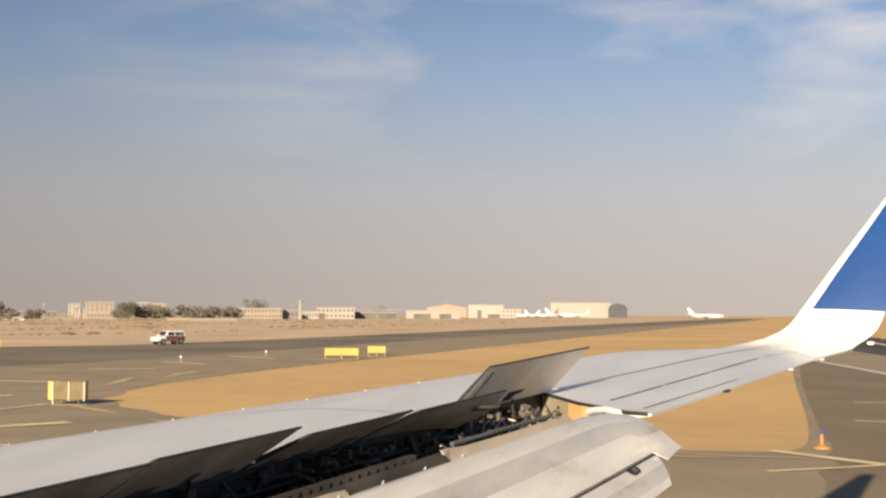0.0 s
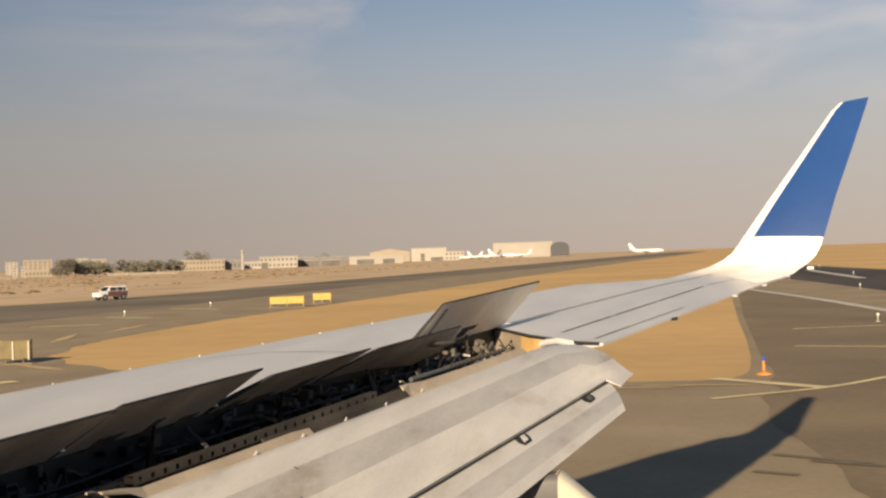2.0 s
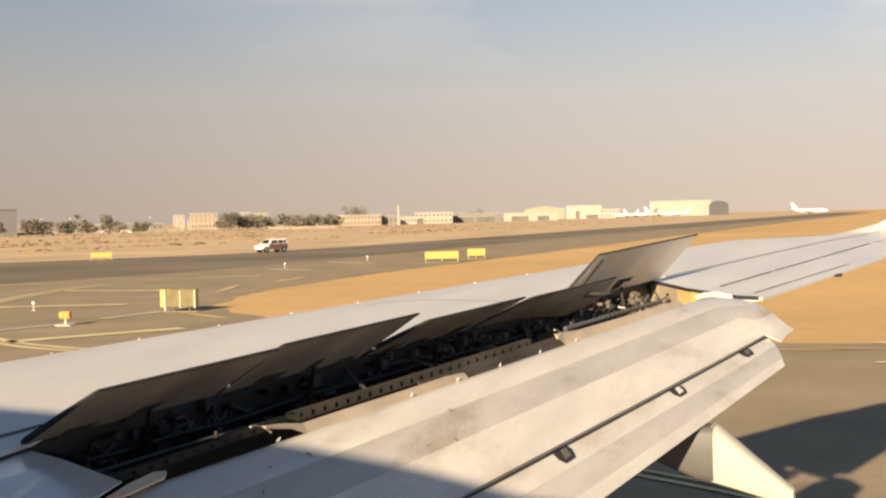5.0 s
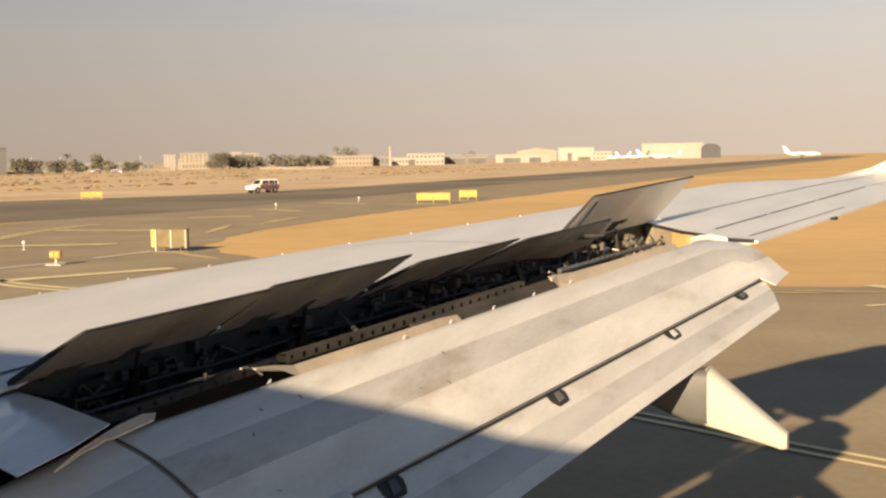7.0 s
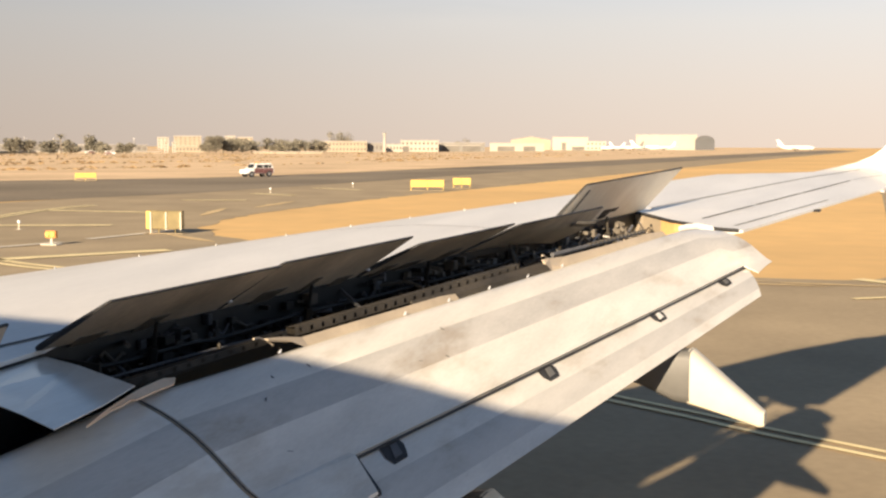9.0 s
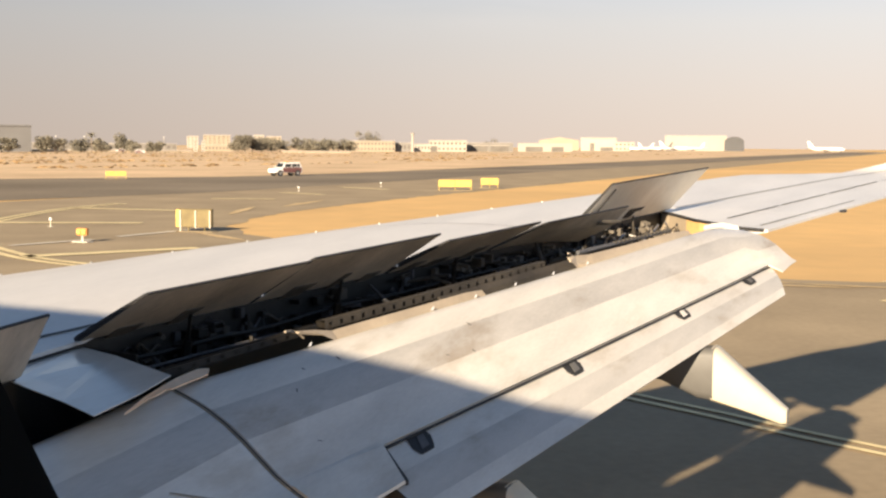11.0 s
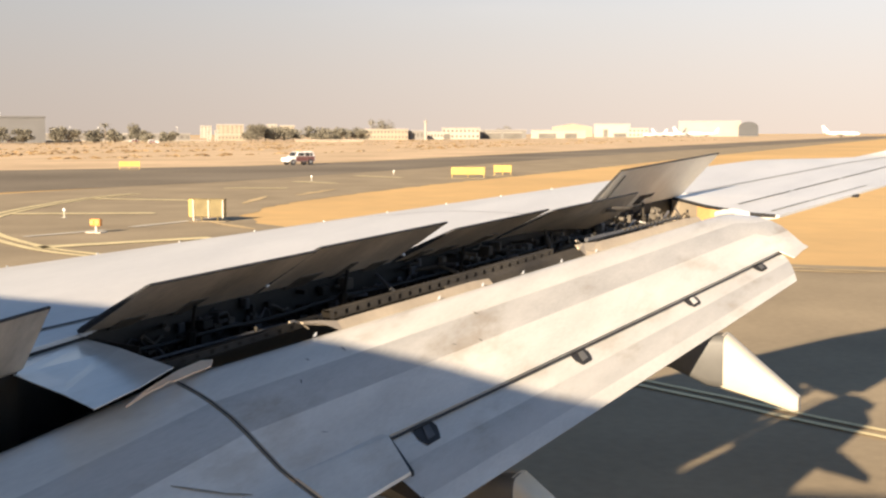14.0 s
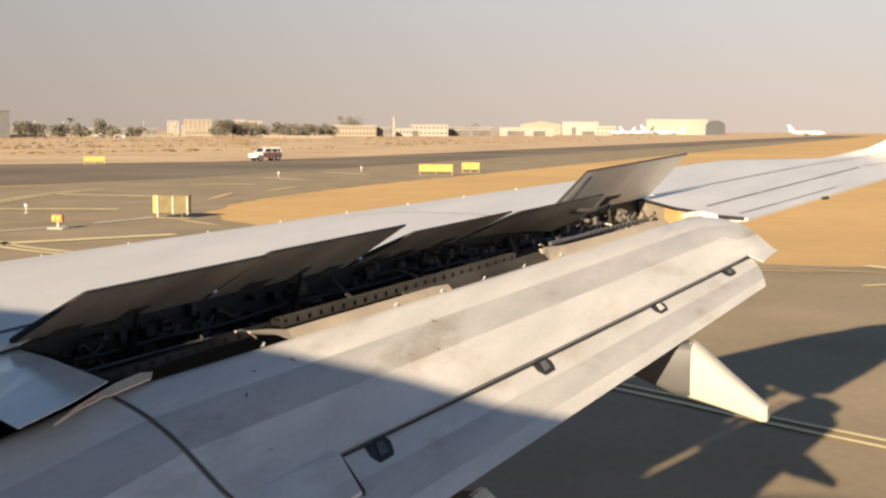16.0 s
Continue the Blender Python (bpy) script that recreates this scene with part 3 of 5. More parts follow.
def top_z(x, y):
    c, h = LE(x) - TE(x), hinge(x)
    front = min(1.0, max(0.0, (y - h) / max(0.3, LE(x) - h)))
    crest = min(0.09, max(0.0, 0.09 - 0.009 * (x - 5.5))) * 4 * front * (1 - front)
    droop = min(0.08, max(-0.2, -0.18 + 0.028 * (x - 5.5))) * front    # the nose droops inboard, where the wing twists
    return zt(x) + c * table((LE(x) - y) / c, UP) + fade(x) * (crest + droop)


def low_z(x, y):
    c = LE(x) - TE(x)
    return zt(x) + c * table((LE(x) - y) / c, LOW)


def hinge(x):
    return 1.29 - 0.222 * (x - 5.67)


def wing_piece(bm, xs, front, rear, n=26):
    loops = []
    for x in xs:
        f, r = front(x), rear(x)
        ys = [f + (r - f) * (i / n) ** 1.6 for i in range(n + 1)]
        loops.append([(x, y, top_z(x, y)) for y in ys] + [(x, y, min(low_z(x, y), top_z(x, y) - 0.012)) for y in ys[::-1]])
    loft(bm, loops)


def span(a, b, n):
    return [a + (b - a) * i / n for i in range(n + 1)]


def CUT(x):
    """Outer edge of the flap bay: a wavy line from the trailing edge up to the spoiler hinge."""
    return min(hinge(x) - 0.002, table(x, [(10.75, -1.072), (10.775, -0.90), (10.94, -0.69), (11.11, -0.45), (11.50, -0.115), (11.60, 0.02), (12, 1.0)]))


bm = bmesh.new()
wing_piece(bm, span(1.72, 4.998, 6), LE, lambda x: 1.06)
wing_piece(bm, span(5.0, 5.67, 2), LE, lambda x: 1.285)
wing_piece(bm, span(5.672, 11.85, 14), LE, hinge)
wing_piece(bm, span(11.852, 16.3, 10), LE, TE)
wing_piece(bm, span(10.752, 10.94, 3) + span(11.0, 11.59, 6) + [11.848], CUT, TE, 6)
wing = part("wing", bm, M["wing"], airliner, "pale grey painted right wing", True)
bm = bmesh.new()
slab(bm, [(x, y, zt(x) + (0.008 if y < 1.2 else -0.014)) for x, y in ((4.95, 1.30), (5.68, 1.30), (5.50, 0.93), (5.29, 0.47), (4.99, 0.40), (4.68, 0.36), (4.80, 0.62), (4.97, 1.05))], (0, 0, 0.004))
part("root_panel", bm, M["flap"], wing, "off-white fixed panel between the spoilers")

# winglet: one blended sweep from the wing tip
ST = [(16.3, -0.655, 3.728, -2.395, 3.785, 0.0), (16.75, -0.90, 3.775, -2.46, 3.805, 0.03), (17.0, -1.15, 3.835, -2.51, 3.842, 0.12), (17.08, -1.42, 3.90, -2.60, 3.90, 0.35),
      (17.12, -1.60, 3.98, -2.67, 3.955, 0.6), (17.15, -1.72, 4.07, -2.73, 4.02, 0.8), (17.17, -1.80, 4.17, -2.79, 4.13, 0.95), (17.19, -1.865, 4.265, -2.823, 4.24, 1.0),
      (17.35, -2.19, 4.73, -2.98, 4.73, 1.0), (17.60, -2.60, 5.30, -3.20, 5.32, 1.0), (17.86, -2.98, 5.84, -3.41, 5.90, 1.0), (17.90, -3.10, 5.955, -3.445, 6.005, 1.0)]


def winglet_loop(x, yl, zl, yr, zr, up, grow=0.0, a=0.0, b=1.0, n=12):
    """Closed foil section; up turns the thickness from vertical (wing) to sideways (winglet)."""
    nx, nz = math.sin(up * 1.26), math.cos(up * 1.26)
    lo, hi = [], []
    for i in range(n + 1):
        s = a + (b - a) * (i / n) ** 1.5
        y, z = yl + (yr - yl) * s, zl + (zr - zl) * s
        th = ((0.018 + 0.032 * min(1.0, up * 1.3)) * (yl - yr)) * (2.6 * math.sqrt(s + 1e-6) * (1 - s) + 0.04) + grow
        hi.append((x - nx * th * 0.6, y, z + nz * th * 0.6))
        lo.append((x + nx * th, y, z - nz * th))
    return hi + lo[::-1]


bm = bmesh.new()
loft(bm, [winglet_loop(*s) for s in ST[:4]], mats=[0] * 8 + [1] * 4 + [0] * 14)
part("tip_blend", bm, [M["wing"], M["white"]], wing, "grey blended wing tip", True)
bm = bmesh.new()
loft(bm, [winglet_loop(*s) for s in ST[3:]])
white_patch = bmesh.new()
slab(white_patch, [(x, y, top_z(x, y) + 0.003) for x, y in ((16.3, -1.66), (16.0, -1.82), (15.6, -1.95), (15.25, -2.06), (15.3, TE(15.3) + 0.006), (15.8, TE(15.8) + 0.006), (16.3, TE(16.3) + 0.006))], (0, 0, 0.002))
part("white_patch", white_patch, M["white"], wing, "white paint by the winglet root")
winglet = part("winglet", bm, M["white"], wing, "white blended winglet", True)
bm = bmesh.new()
loft(bm, [winglet_loop(*s, 0.004, 0.13, 1.01) for s in ST[7:]])
part("blue_panel", bm, M["blue"], wing, "glossy blue livery panel", True)
bm = bmesh.new()
box(bm, 17.11, 17.15, -2.70, -2.62, 3.84, 3.88, 0.01)
part("tip_light", bm, M["lamp"], wing, "small white wing-tip light")


def seam(pts, width=0.022, lift=0.004, name="panel_seam", material="hairline"):
    """A thin strip lying on the wing's upper skin."""
    fine = []
    for a, b in zip(pts, pts[1:]):
        fine += [(a[0] + (b[0] - a[0]) * i / 10, a[1] + (b[1] - a[1]) * i / 10) for i in range(10)]
    fine.append(pts[-1])
    bm = bmesh.new()
    L = offset(fine, width / 2)
    Rr = offset(fine, -width / 2)
    a = [bm.verts.new((p[0], p[1], top_z(*p) + lift)) for p in L]
    b = [bm.verts.new((p[0], p[1], top_z(*p) + lift)) for p in Rr]
    for i in range(len(a) - 1):
        bm.faces.new((a[i], a[i + 1], b[i + 1], b[i]))
    return part(name, bm, M[material], wing)


seam([(11.86, -0.09), (16.7, -1.50)], 0.022)
for a, b in (((11.30, -0.66), (12.35, -0.91)), ((12.42, -0.925), (13.5, -1.185)), ((13.55, -1.197), (14.93, -1.525))):
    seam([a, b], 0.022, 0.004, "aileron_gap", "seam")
seam([(10.97, -0.985), (11.7, -1.165)], 0.02, 0.004, "tab_gap")
seam([(11.73, -1.172), (13.03, -1.49)], 0.015, 0.004, "tab_gap")
seam([(15.1, -1.56), (15.85, -1.80)], 0.014)
seam([(16.45, -0.82), (16.5, -2.38)], 0.012)
seam([(8.6, 2.55), (9.6, 2.13), (10.03, 1.36), (10.05, 0.45)], 0.012)
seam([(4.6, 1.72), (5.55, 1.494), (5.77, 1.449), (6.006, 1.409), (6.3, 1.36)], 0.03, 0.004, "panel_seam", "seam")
# wedge-shaped vortex tabs behind the leading edge
for k in range(9):
    x = 7.30 + 0.575 * k
    y = LE(x) * 0.85 + TE(x) * 0.15
    bm = bmesh.new()
    slab(bm, [(x - 0.010, y - 0.010, top_z(x, y) - 0.005), (x + 0.010, y - 0.006, top_z(x, y) - 0.005), (x + 0.008, y + 0.014, top_z(x, y) - 0.005)], (0, 0, 0.015))
    part("vortex_tab", bm, M["wing"], wing)

# raised spoiler panels, hinged at their front edge
def spoiler(x0, x1, y0, y1, length, angle, slot, wedge=0.0, skew=0.0, label=""):
    """A panel raised about its front edge; wedge thickens its outer end, skew draws the hinge end in."""
    c, s = math.cos(radians(angle)), math.sin(radians(angle))
    bm = bmesh.new()
    loops = []
    for i in range(9):
        k = i / 8
        x = x0 + (x1 - x0) * k
        y = y0 + (y1 - y0) * k
        z = top_z(x, y) + 0.012
        sec = []
        for f, th in ((0.0, 0.012), (0.06, 0.022), (0.5, 0.022), (0.97, 0.012), (1.0, 0.004)):
            sec.append((x - skew * k * (1 - f), y - length * f * c + s * th * 0.5, z + length * f * s + c * th * 0.5))
        for f, th in ((1.0, 0.004), (0.97, 0.012 + 0.15 * wedge * k * k), (0.6, 0.030 + 1.3 * wedge * k * k), (0.06, 0.045 + 1.3 * wedge * k * k), (0.0, 0.030 + wedge * k * k)):
            sec.append((x - skew * k * (1 - f), y - length * f * c - s * th * 0.5, z + length * f * s - c * th * 0.5))
        loops.append(sec)
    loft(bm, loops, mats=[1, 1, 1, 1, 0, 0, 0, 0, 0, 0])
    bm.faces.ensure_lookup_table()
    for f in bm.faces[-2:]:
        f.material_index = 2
    p = part("spoiler", bm, [M["spoiler_bounce"] if angle > 40 and x0 > 8 else M["spoiler"], M["wing"], M["dark"]], airliner, label or "raised spoiler panel with a brown-grey underside")
    # rubber seal along the trailing edge, dark slot-and-shade plates and hinge brackets below
    bm = bmesh.new()
    tube(bm, (x0, y0 - length * c, top_z(x0, y0) + 0.010 + length * s), (x1, y1 - length * c, top_z(x1, y1) + 0.010 + length * s), 0.007, 0.007, 6)
    part("edge_seal", bm, M["dark"], p, "dark rubber edge seal")
    for xe, ye in ((x0, y0), (x1, y1)):
        bm = bmesh.new()
        z = top_z(xe, ye) + 0.010
        tube(bm, (xe - skew * (xe == x1), ye - 0.02 * c, z + 0.02 * s), (xe, ye - length * c, z + length * s), 0.006, 0.006, 6)
        part("edge_seal", bm, M["dark"], p, "dark rubber edge seal")

    def under(k, f, d):
        x, y = x0 + (x1 - x0) * k, y0 + (y1 - y0) * k
        d += 0.6 * wedge * k * k
        return Vector((x, y - length * f * c - s * d, top_z(x, y) + 0.012 + length * f * s - c * d))
    # dark plates for slots and, inboard, the jagged shade under the panel
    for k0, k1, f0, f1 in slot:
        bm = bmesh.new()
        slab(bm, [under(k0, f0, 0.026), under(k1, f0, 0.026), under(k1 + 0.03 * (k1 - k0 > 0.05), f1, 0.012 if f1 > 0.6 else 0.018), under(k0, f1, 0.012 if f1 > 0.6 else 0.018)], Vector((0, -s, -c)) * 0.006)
        part("dark_plate", bm, M["dark" if x0 > 10 else "dull_brown"], p, "dark plate under the panel, for slots and jagged shade")
    bm = bmesh.new()
    j = under(0.5, 0.33 if x0 < 8.9 else 0.16, 0.05)
    base = Vector((j.x + 0.03, y0 + (y1 - y0) * 0.5 - 0.10, zt(j.x) - 0.22))
    mid = base.lerp(j, 0.55)
    tube(bm, base, mid, 0.024, 0.024, 10)
    tube(bm, mid, j, 0.011, 0.011, 8)
    part("actuator", bm, M["beam"] if x0 > 8.9 else M["bay"], p, "grimy hydraulic actuator")
    return p


SP = [(5.625, 6.69, 29.5, [(0.15, 0.27, 0.0, 0.2), (0.5, 0.58, 0.0, 0.3)]), (6.73, 7.81, 31, [(0.2, 0.34, 0.0, 0.26), (0.55, 0.6, 0.0, 0.34), (0.8, 0.9, 0.0, 0.18)]), (7.86, 8.87, 25, [(0.12, 0.2, 0.0, 0.3), (0.36, 0.5, 0.0, 0.22), (0.74, 0.84, 0.0, 0.36)]), (8.95, 10.06, 23.5, [(0.72, 0.93, 0.76, 0.80), (0.72, 0.93, 0.87, 0.88)]), (10.05, 11.70, 47, [(0.060, 0.072, 0.42, 0.88), (0.44, 0.51, 0.10, 0.29), (0.49, 0.57, 0.22, 0.29)])]
for x0, x1, ang, slots in SP:
    spoiler(x0, x1, hinge(x0) - 0.012, hinge(x1) - 0.012, 0.50, ang, slots, 0.13 if ang == 23.5 else 0.0, 0.07 if ang > 40 else 0.0, label="steeply raised outer ground spoiler with a tan-grey underside" if ang > 40 else "")
spoiler(2.3, 5.0, 1.0, 1.048, 0.33, 56, [])
# small bright fittings in the gaps between the panels, and the bare tip of the innermost hinge
for x, f, ang in ((6.70, 0.22, 30), (7.83, 0.22, 31)):
    y = hinge(x) - 0.012 - 0.5 * f * math.cos(radians(ang)) - 0.02
    z = top_z(x, hinge(x)) + 0.5 * f * math.sin(radians(ang))
    bm = bmesh.new()
    box(bm, x - 0.014, x + 0.016, y - 0.010, y + 0.008, z - 0.007, z + 0.007, 0.003)
    part("gap_fitting", bm, M["white"], wing, "small bright fitting")
bm = bmesh.new()
slab(bm, [(5.62, hinge(5.62) - 0.03, zt(5.62) + 0.022), (5.70, hinge(5.70) - 0.035, zt(5.70) + 0.040), (5.71, hinge(5.71) - 0.05, zt(5.71) + 0.032), (5.63, hinge(5.63) - 0.055, zt(5.63) + 0.014)], (0, 0, 0.006))
part("hinge_tip", bm, M["wing"], wing, "bare pale hinge tip")


# flap lines: front edge, knuckle and trailing edge
def FT(x):
    return Vector((x, 0.56 - 0.283 * (x - 5.43), 3.024 + 0.0985 * (x - 5.43)))


def FE(x):
    return Vector((x, -0.556 - 0.212 * (x - 5.95), 2.492 + 0.1490 * (x - 5.95)))


def FB(x):
    return FQ(x, 0.966 + 0.0183 * (x - 5.94))


def FQ(x, f):
    """A point of the main flap's skin, f of the way from front edge to knuckle."""
    return FT(x).lerp(Vector((x, -0.28 - 0.229 * (x - 6.22), 2.757 + 0.1250 * (x - 6.22))), f)


FR = [0.0, 0.05, 0.12, 0.2, 0.3, 0.45, 0.6, 0.75, 0.9, 1.0]


def flap_loop(t, b, th=1.0):
    """Section of the main flap from its front edge t to its knuckle b."""
    c = b - t
    nrm = Vector((0, -c.z, c.y))
    nrm = nrm / nrm.length * (1 if c.y > 0 else -1)
    pts = [t + c * f + nrm * 0.045 * math.sin(math.pi * min(1, f * 1.15)) * (1 - 0.3 * f) if f < 0.87 else t + c * f for f in FR]
    nose = [t + Vector(v) * th for v in ((0, 0.10, -0.03), (0, 0.145, -0.09), (0, 0.12, -0.17), (0, 0.03, -0.24))]
    belly = [t + c * 0.5 + Vector((0, 0, -0.20)) * th, t + c * 0.8 + Vector((0, 0, -0.11)) * th, b + Vector((0, 0.01, -0.018)) * max(th, 0.25)]
    return pts + belly[::-1] + nose[::-1]


BAND = [1 if 0.3 <= f < 0.6 else 0 for f in FR[:-1]] + [0] * 8


def main_flap(pairs, name, label):
    bm = bmesh.new()
    loft(bm, [flap_loop(*p) for p in pairs], mats=BAND)
    return part(name, bm, [M["flap"], M["flap_band"]], airliner, label, True)


outer_flap = main_flap([(FT(5.43 + 4.58 * k / 12), FB(5.395 + 4.75 * k / 12)) for k in range(12)]
                       + [(FT(10.01), FB(10.145), 0.5), (FQ(10.20, 0.04), FQ(10.175, 1.27), 0.12), (FQ(10.34, 0.14), FQ(10.35, 1.23), 0.1), (FQ(10.43, 0.22), FQ(10.50, 1.215), 0.08)],
                       "outboard_flap", "lowered outboard flap, off-white with a grey band")
inner_flap = main_flap([(FT(5.40) + Vector((-3.3 * k / 6, 0, -0.30 * k / 6)), FB(5.365) + Vector((-3.25 * k / 6, 0.0, -0.30 * k / 6))) for k in range(7)],
                       "inboard_flap", "lowered inboard flap, off-white with a grey band")
# rubber seal between the two flaps
bm = bmesh.new()
lp = [p + Vector((0, 0, 0.003)) for p in flap_loop(FT(5.415), FB(5.38))[:10]] + [FQ(5.375, 1.27) + Vector((0, 0, 0.004))]
bent(bm, lp, 0.0034, 6)
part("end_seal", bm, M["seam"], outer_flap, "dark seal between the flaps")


def aft_flap(lo, hi, tip, edge0, edge1, parent, n=10):
    bm = bmesh.new()
    loops = []
    for i in range(n + 1):
        k = i / n
        x = lo + (hi - lo) * k
        b = edge0(x) + Vector((0, 0.0, -0.03))
        e = edge1(lo + (tip - lo) * k)
        c = e - b
        up = Vector((0, -c.z, c.y)).normalized() * -1
        if up.z < 0:
            up = -up
        top = [b + c * f + up * 0.018 * math.sin(math.pi * f) for f in (0, 0.15, 0.35, 0.55, 0.78, 1.0)]
        bot = [e - up * 0.006, b + c * 0.5 - up * 0.045, b + c * 0.1 - up * 0.07, b - c * 0.12 - up * 0.05, b - c * 0.12]
        loops.append(top + bot)
    loft(bm, loops, mats=[0, 0, 1, 1, 0, 0, 0, 0, 0, 0, 0])
    # end faces are coloured dark, for the shaded gap beside them
    bm.faces.ensure_lookup_table()
    for f in bm.faces[-2:]:
        f.material_index = 2
    return part("aft_flap", bm, [M["flap"], M["aft_band"], M["dark"]], parent, "narrow aft flap segment", True)


aft_flap(5.79, 10.19, 9.80, FB, FE, outer_flap)
# skin tongue beside the aft segment's inner end, one piece with the main flap's upper skin
bm = bmesh.new()
tongue = [FQ(5.40, 0.93), FQ(5.94, 0.93), FQ(5.945, 0.975), FQ(5.84, 1.265), FQ(5.565, 1.274), FQ(5.40, 1.278)]
slab(bm, [p + Vector((0, -0.003, 0.006)) * (i > 1) for i, p in enumerate(tongue)], (0, -0.004, -0.014))
part("flap_tongue", bm, M["flap"], outer_flap)
# dark strip laid along the tongue's edge as its shadow
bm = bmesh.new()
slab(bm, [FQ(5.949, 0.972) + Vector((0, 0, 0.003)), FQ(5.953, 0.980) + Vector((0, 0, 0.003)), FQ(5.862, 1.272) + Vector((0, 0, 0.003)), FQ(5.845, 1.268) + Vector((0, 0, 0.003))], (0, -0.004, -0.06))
part("tongue_shade", bm, M["dark"], outer_flap, "dark strip for the shadow beside the tongue")
bm = bmesh.new()
inner_at = lambda x, f: FQ(5.365, f) + (x - 5.365) * Vector((1, 0, 0.0923))
tongue = [inner_at(2.1, 0.93), inner_at(5.365, 0.93), inner_at(5.365, 1.276), inner_at(2.1, 1.276)]
slab(bm, [p + Vector((0, -0.003, 0.004)) * (i > 1) for i, p in enumerate(tongue)], (0, -0.004, -0.014))
part("flap_tongue", bm, M["flap"], inner_flap)
# scuffs on the inboard flap's upper skin
for (xa, fa), (xb, fb), w in (((4.845, 0.63), (5.140, 0.90), 0.013),):
    bm = bmesh.new()
    pts = []
    for i in range(7):
        x, f = xa + (xb - xa) * i / 6, fa + (fb - fa) * i / 6
        c = FB(5.365) - FT(5.4)
        up = Vector((0, -c.z, c.y)).normalized()
        up = up if up.z > 0 else -up
        q = inner_at(x, f)
        g = f / 0.955
        pts.append((q + up * (0.045 * math.sin(math.pi * min(1, g * 1.15)) * (1 - 0.3 * g) + 0.004), w * math.sin(math.pi * (0.1 + 0.8 * i / 6))))
    side = Vector((-(fb - fa) * 0.9, -0.9, -0.3)).normalized()
    a = [bm.verts.new(q - side * k) for q, k in pts]
    c = [bm.verts.new(q + side * k) for q, k in pts]
    for i in range(6):
        bm.faces.new((a[i], a[i + 1], c[i + 1], c[i]))
    part("scuff_mark", bm, M["tan"], inner_flap, "long dark scuff")
# dark bar for the shaded gap at the aft flap's inner end
bm = bmesh.new()
tube(bm, FQ(5.83, 1.24) + Vector((0.012, 0, -0.05)), FQ(5.66, 1.9) + Vector((0.012, 0, -0.05)), 0.022, 0.022, 8)
part("end_gap_bar", bm, M["dark"], outer_flap)
# dark bar under the main flap's edge, in place of its shadow line
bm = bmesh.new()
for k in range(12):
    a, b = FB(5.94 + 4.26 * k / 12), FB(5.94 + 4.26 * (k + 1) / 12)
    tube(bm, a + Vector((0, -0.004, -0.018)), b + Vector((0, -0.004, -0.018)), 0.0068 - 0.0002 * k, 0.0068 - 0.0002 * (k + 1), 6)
part("slot_shadow_bar", bm, M["dark"], outer_flap, "dark bar for the slot's shadow line")


def flap_bracket(x, link, label):
    """Dark recess-shade plate and worn link, laid on the aft flap below the knuckle."""
    def on(dx, f, lift):
        q = FB(x + dx) + Vector((0, 0, -0.03))
        k = FE(x + dx) - q
        n = Vector((0, -k.z, k.y))
        n = n if n.z > 0 else -n
        return q + k * f + n.normalized() * (0.018 * math.sin(math.pi * max(0, f)) + lift)
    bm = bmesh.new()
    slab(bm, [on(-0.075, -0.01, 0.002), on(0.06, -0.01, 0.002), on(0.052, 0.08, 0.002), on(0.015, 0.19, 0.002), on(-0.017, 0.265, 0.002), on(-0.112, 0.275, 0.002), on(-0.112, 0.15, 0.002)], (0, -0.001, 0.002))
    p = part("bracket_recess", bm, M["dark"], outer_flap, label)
    bm = bmesh.new()
    slab(bm, [on(-0.02, 0.02, 0.006), on(0.025, 0.02, 0.006), on(-0.025, 0.20, 0.006), on(-0.085, 0.215, 0.006)], (0, -0.002, 0.003))
    part("track_link", bm, M[link], p, "worn track link")


for x, link in ((9.77, "under"), (8.77, "wing"), (7.49, "under"), (6.19, "seam")):
    flap_bracket(x, link, "dark plate for the shade of a bracket recess")
# small white tabs on the flap's front edge
for x in (6.22, 7.10, 7.46, 7.822, 8.195, 8.56):
    t = FQ(x, -0.02) + Vector((0, 0.0, 0.001))
    bm = bmesh.new()
    slab(bm, [t + Vector((-0.012, 0.0, -0.004)), t + Vector((0.010, -0.004, -0.004)), t + Vector((0.022, -0.002, 0.012)), t + Vector((0.017, 0.0, 0.014)), t + Vector((0.002, 0.0, 0.005))], (0.0, -0.003, 0.001))
    part("flap_tab", bm, M["white"], outer_flap, "small white tab")
# paint chips
rnd = random.Random(11)
for k in range(7):
    x, f = rnd.uniform(5.6, 8.2), rnd.uniform(0.2, 0.8)
    q = FT(x).lerp(FB(x), f)
    c = (FB(x) - FT(x)).normalized()
    up = Vector((0, -c.z, c.y))
    up = up if up.z > 0 else -up
    q = q + up * (0.045 * math.sin(math.pi * min(1, f * 1.15)) * (1 - 0.3 * f) + 0.003)
    d = (Vector((1, -0.2, 0.1)) * rnd.uniform(-1, 1) + c * rnd.uniform(0.3, 1)).normalized() * rnd.uniform(0.008, 0.022)
    e = Vector((1, -0.2, 0.1)) * 0.005
    bm = bmesh.new()
    bm.faces.new([bm.verts.new(v) for v in (q - d - e, q - d * 0.5 + e, q + d, q + d * 0.4 - e)])
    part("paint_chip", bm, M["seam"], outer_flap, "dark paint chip")


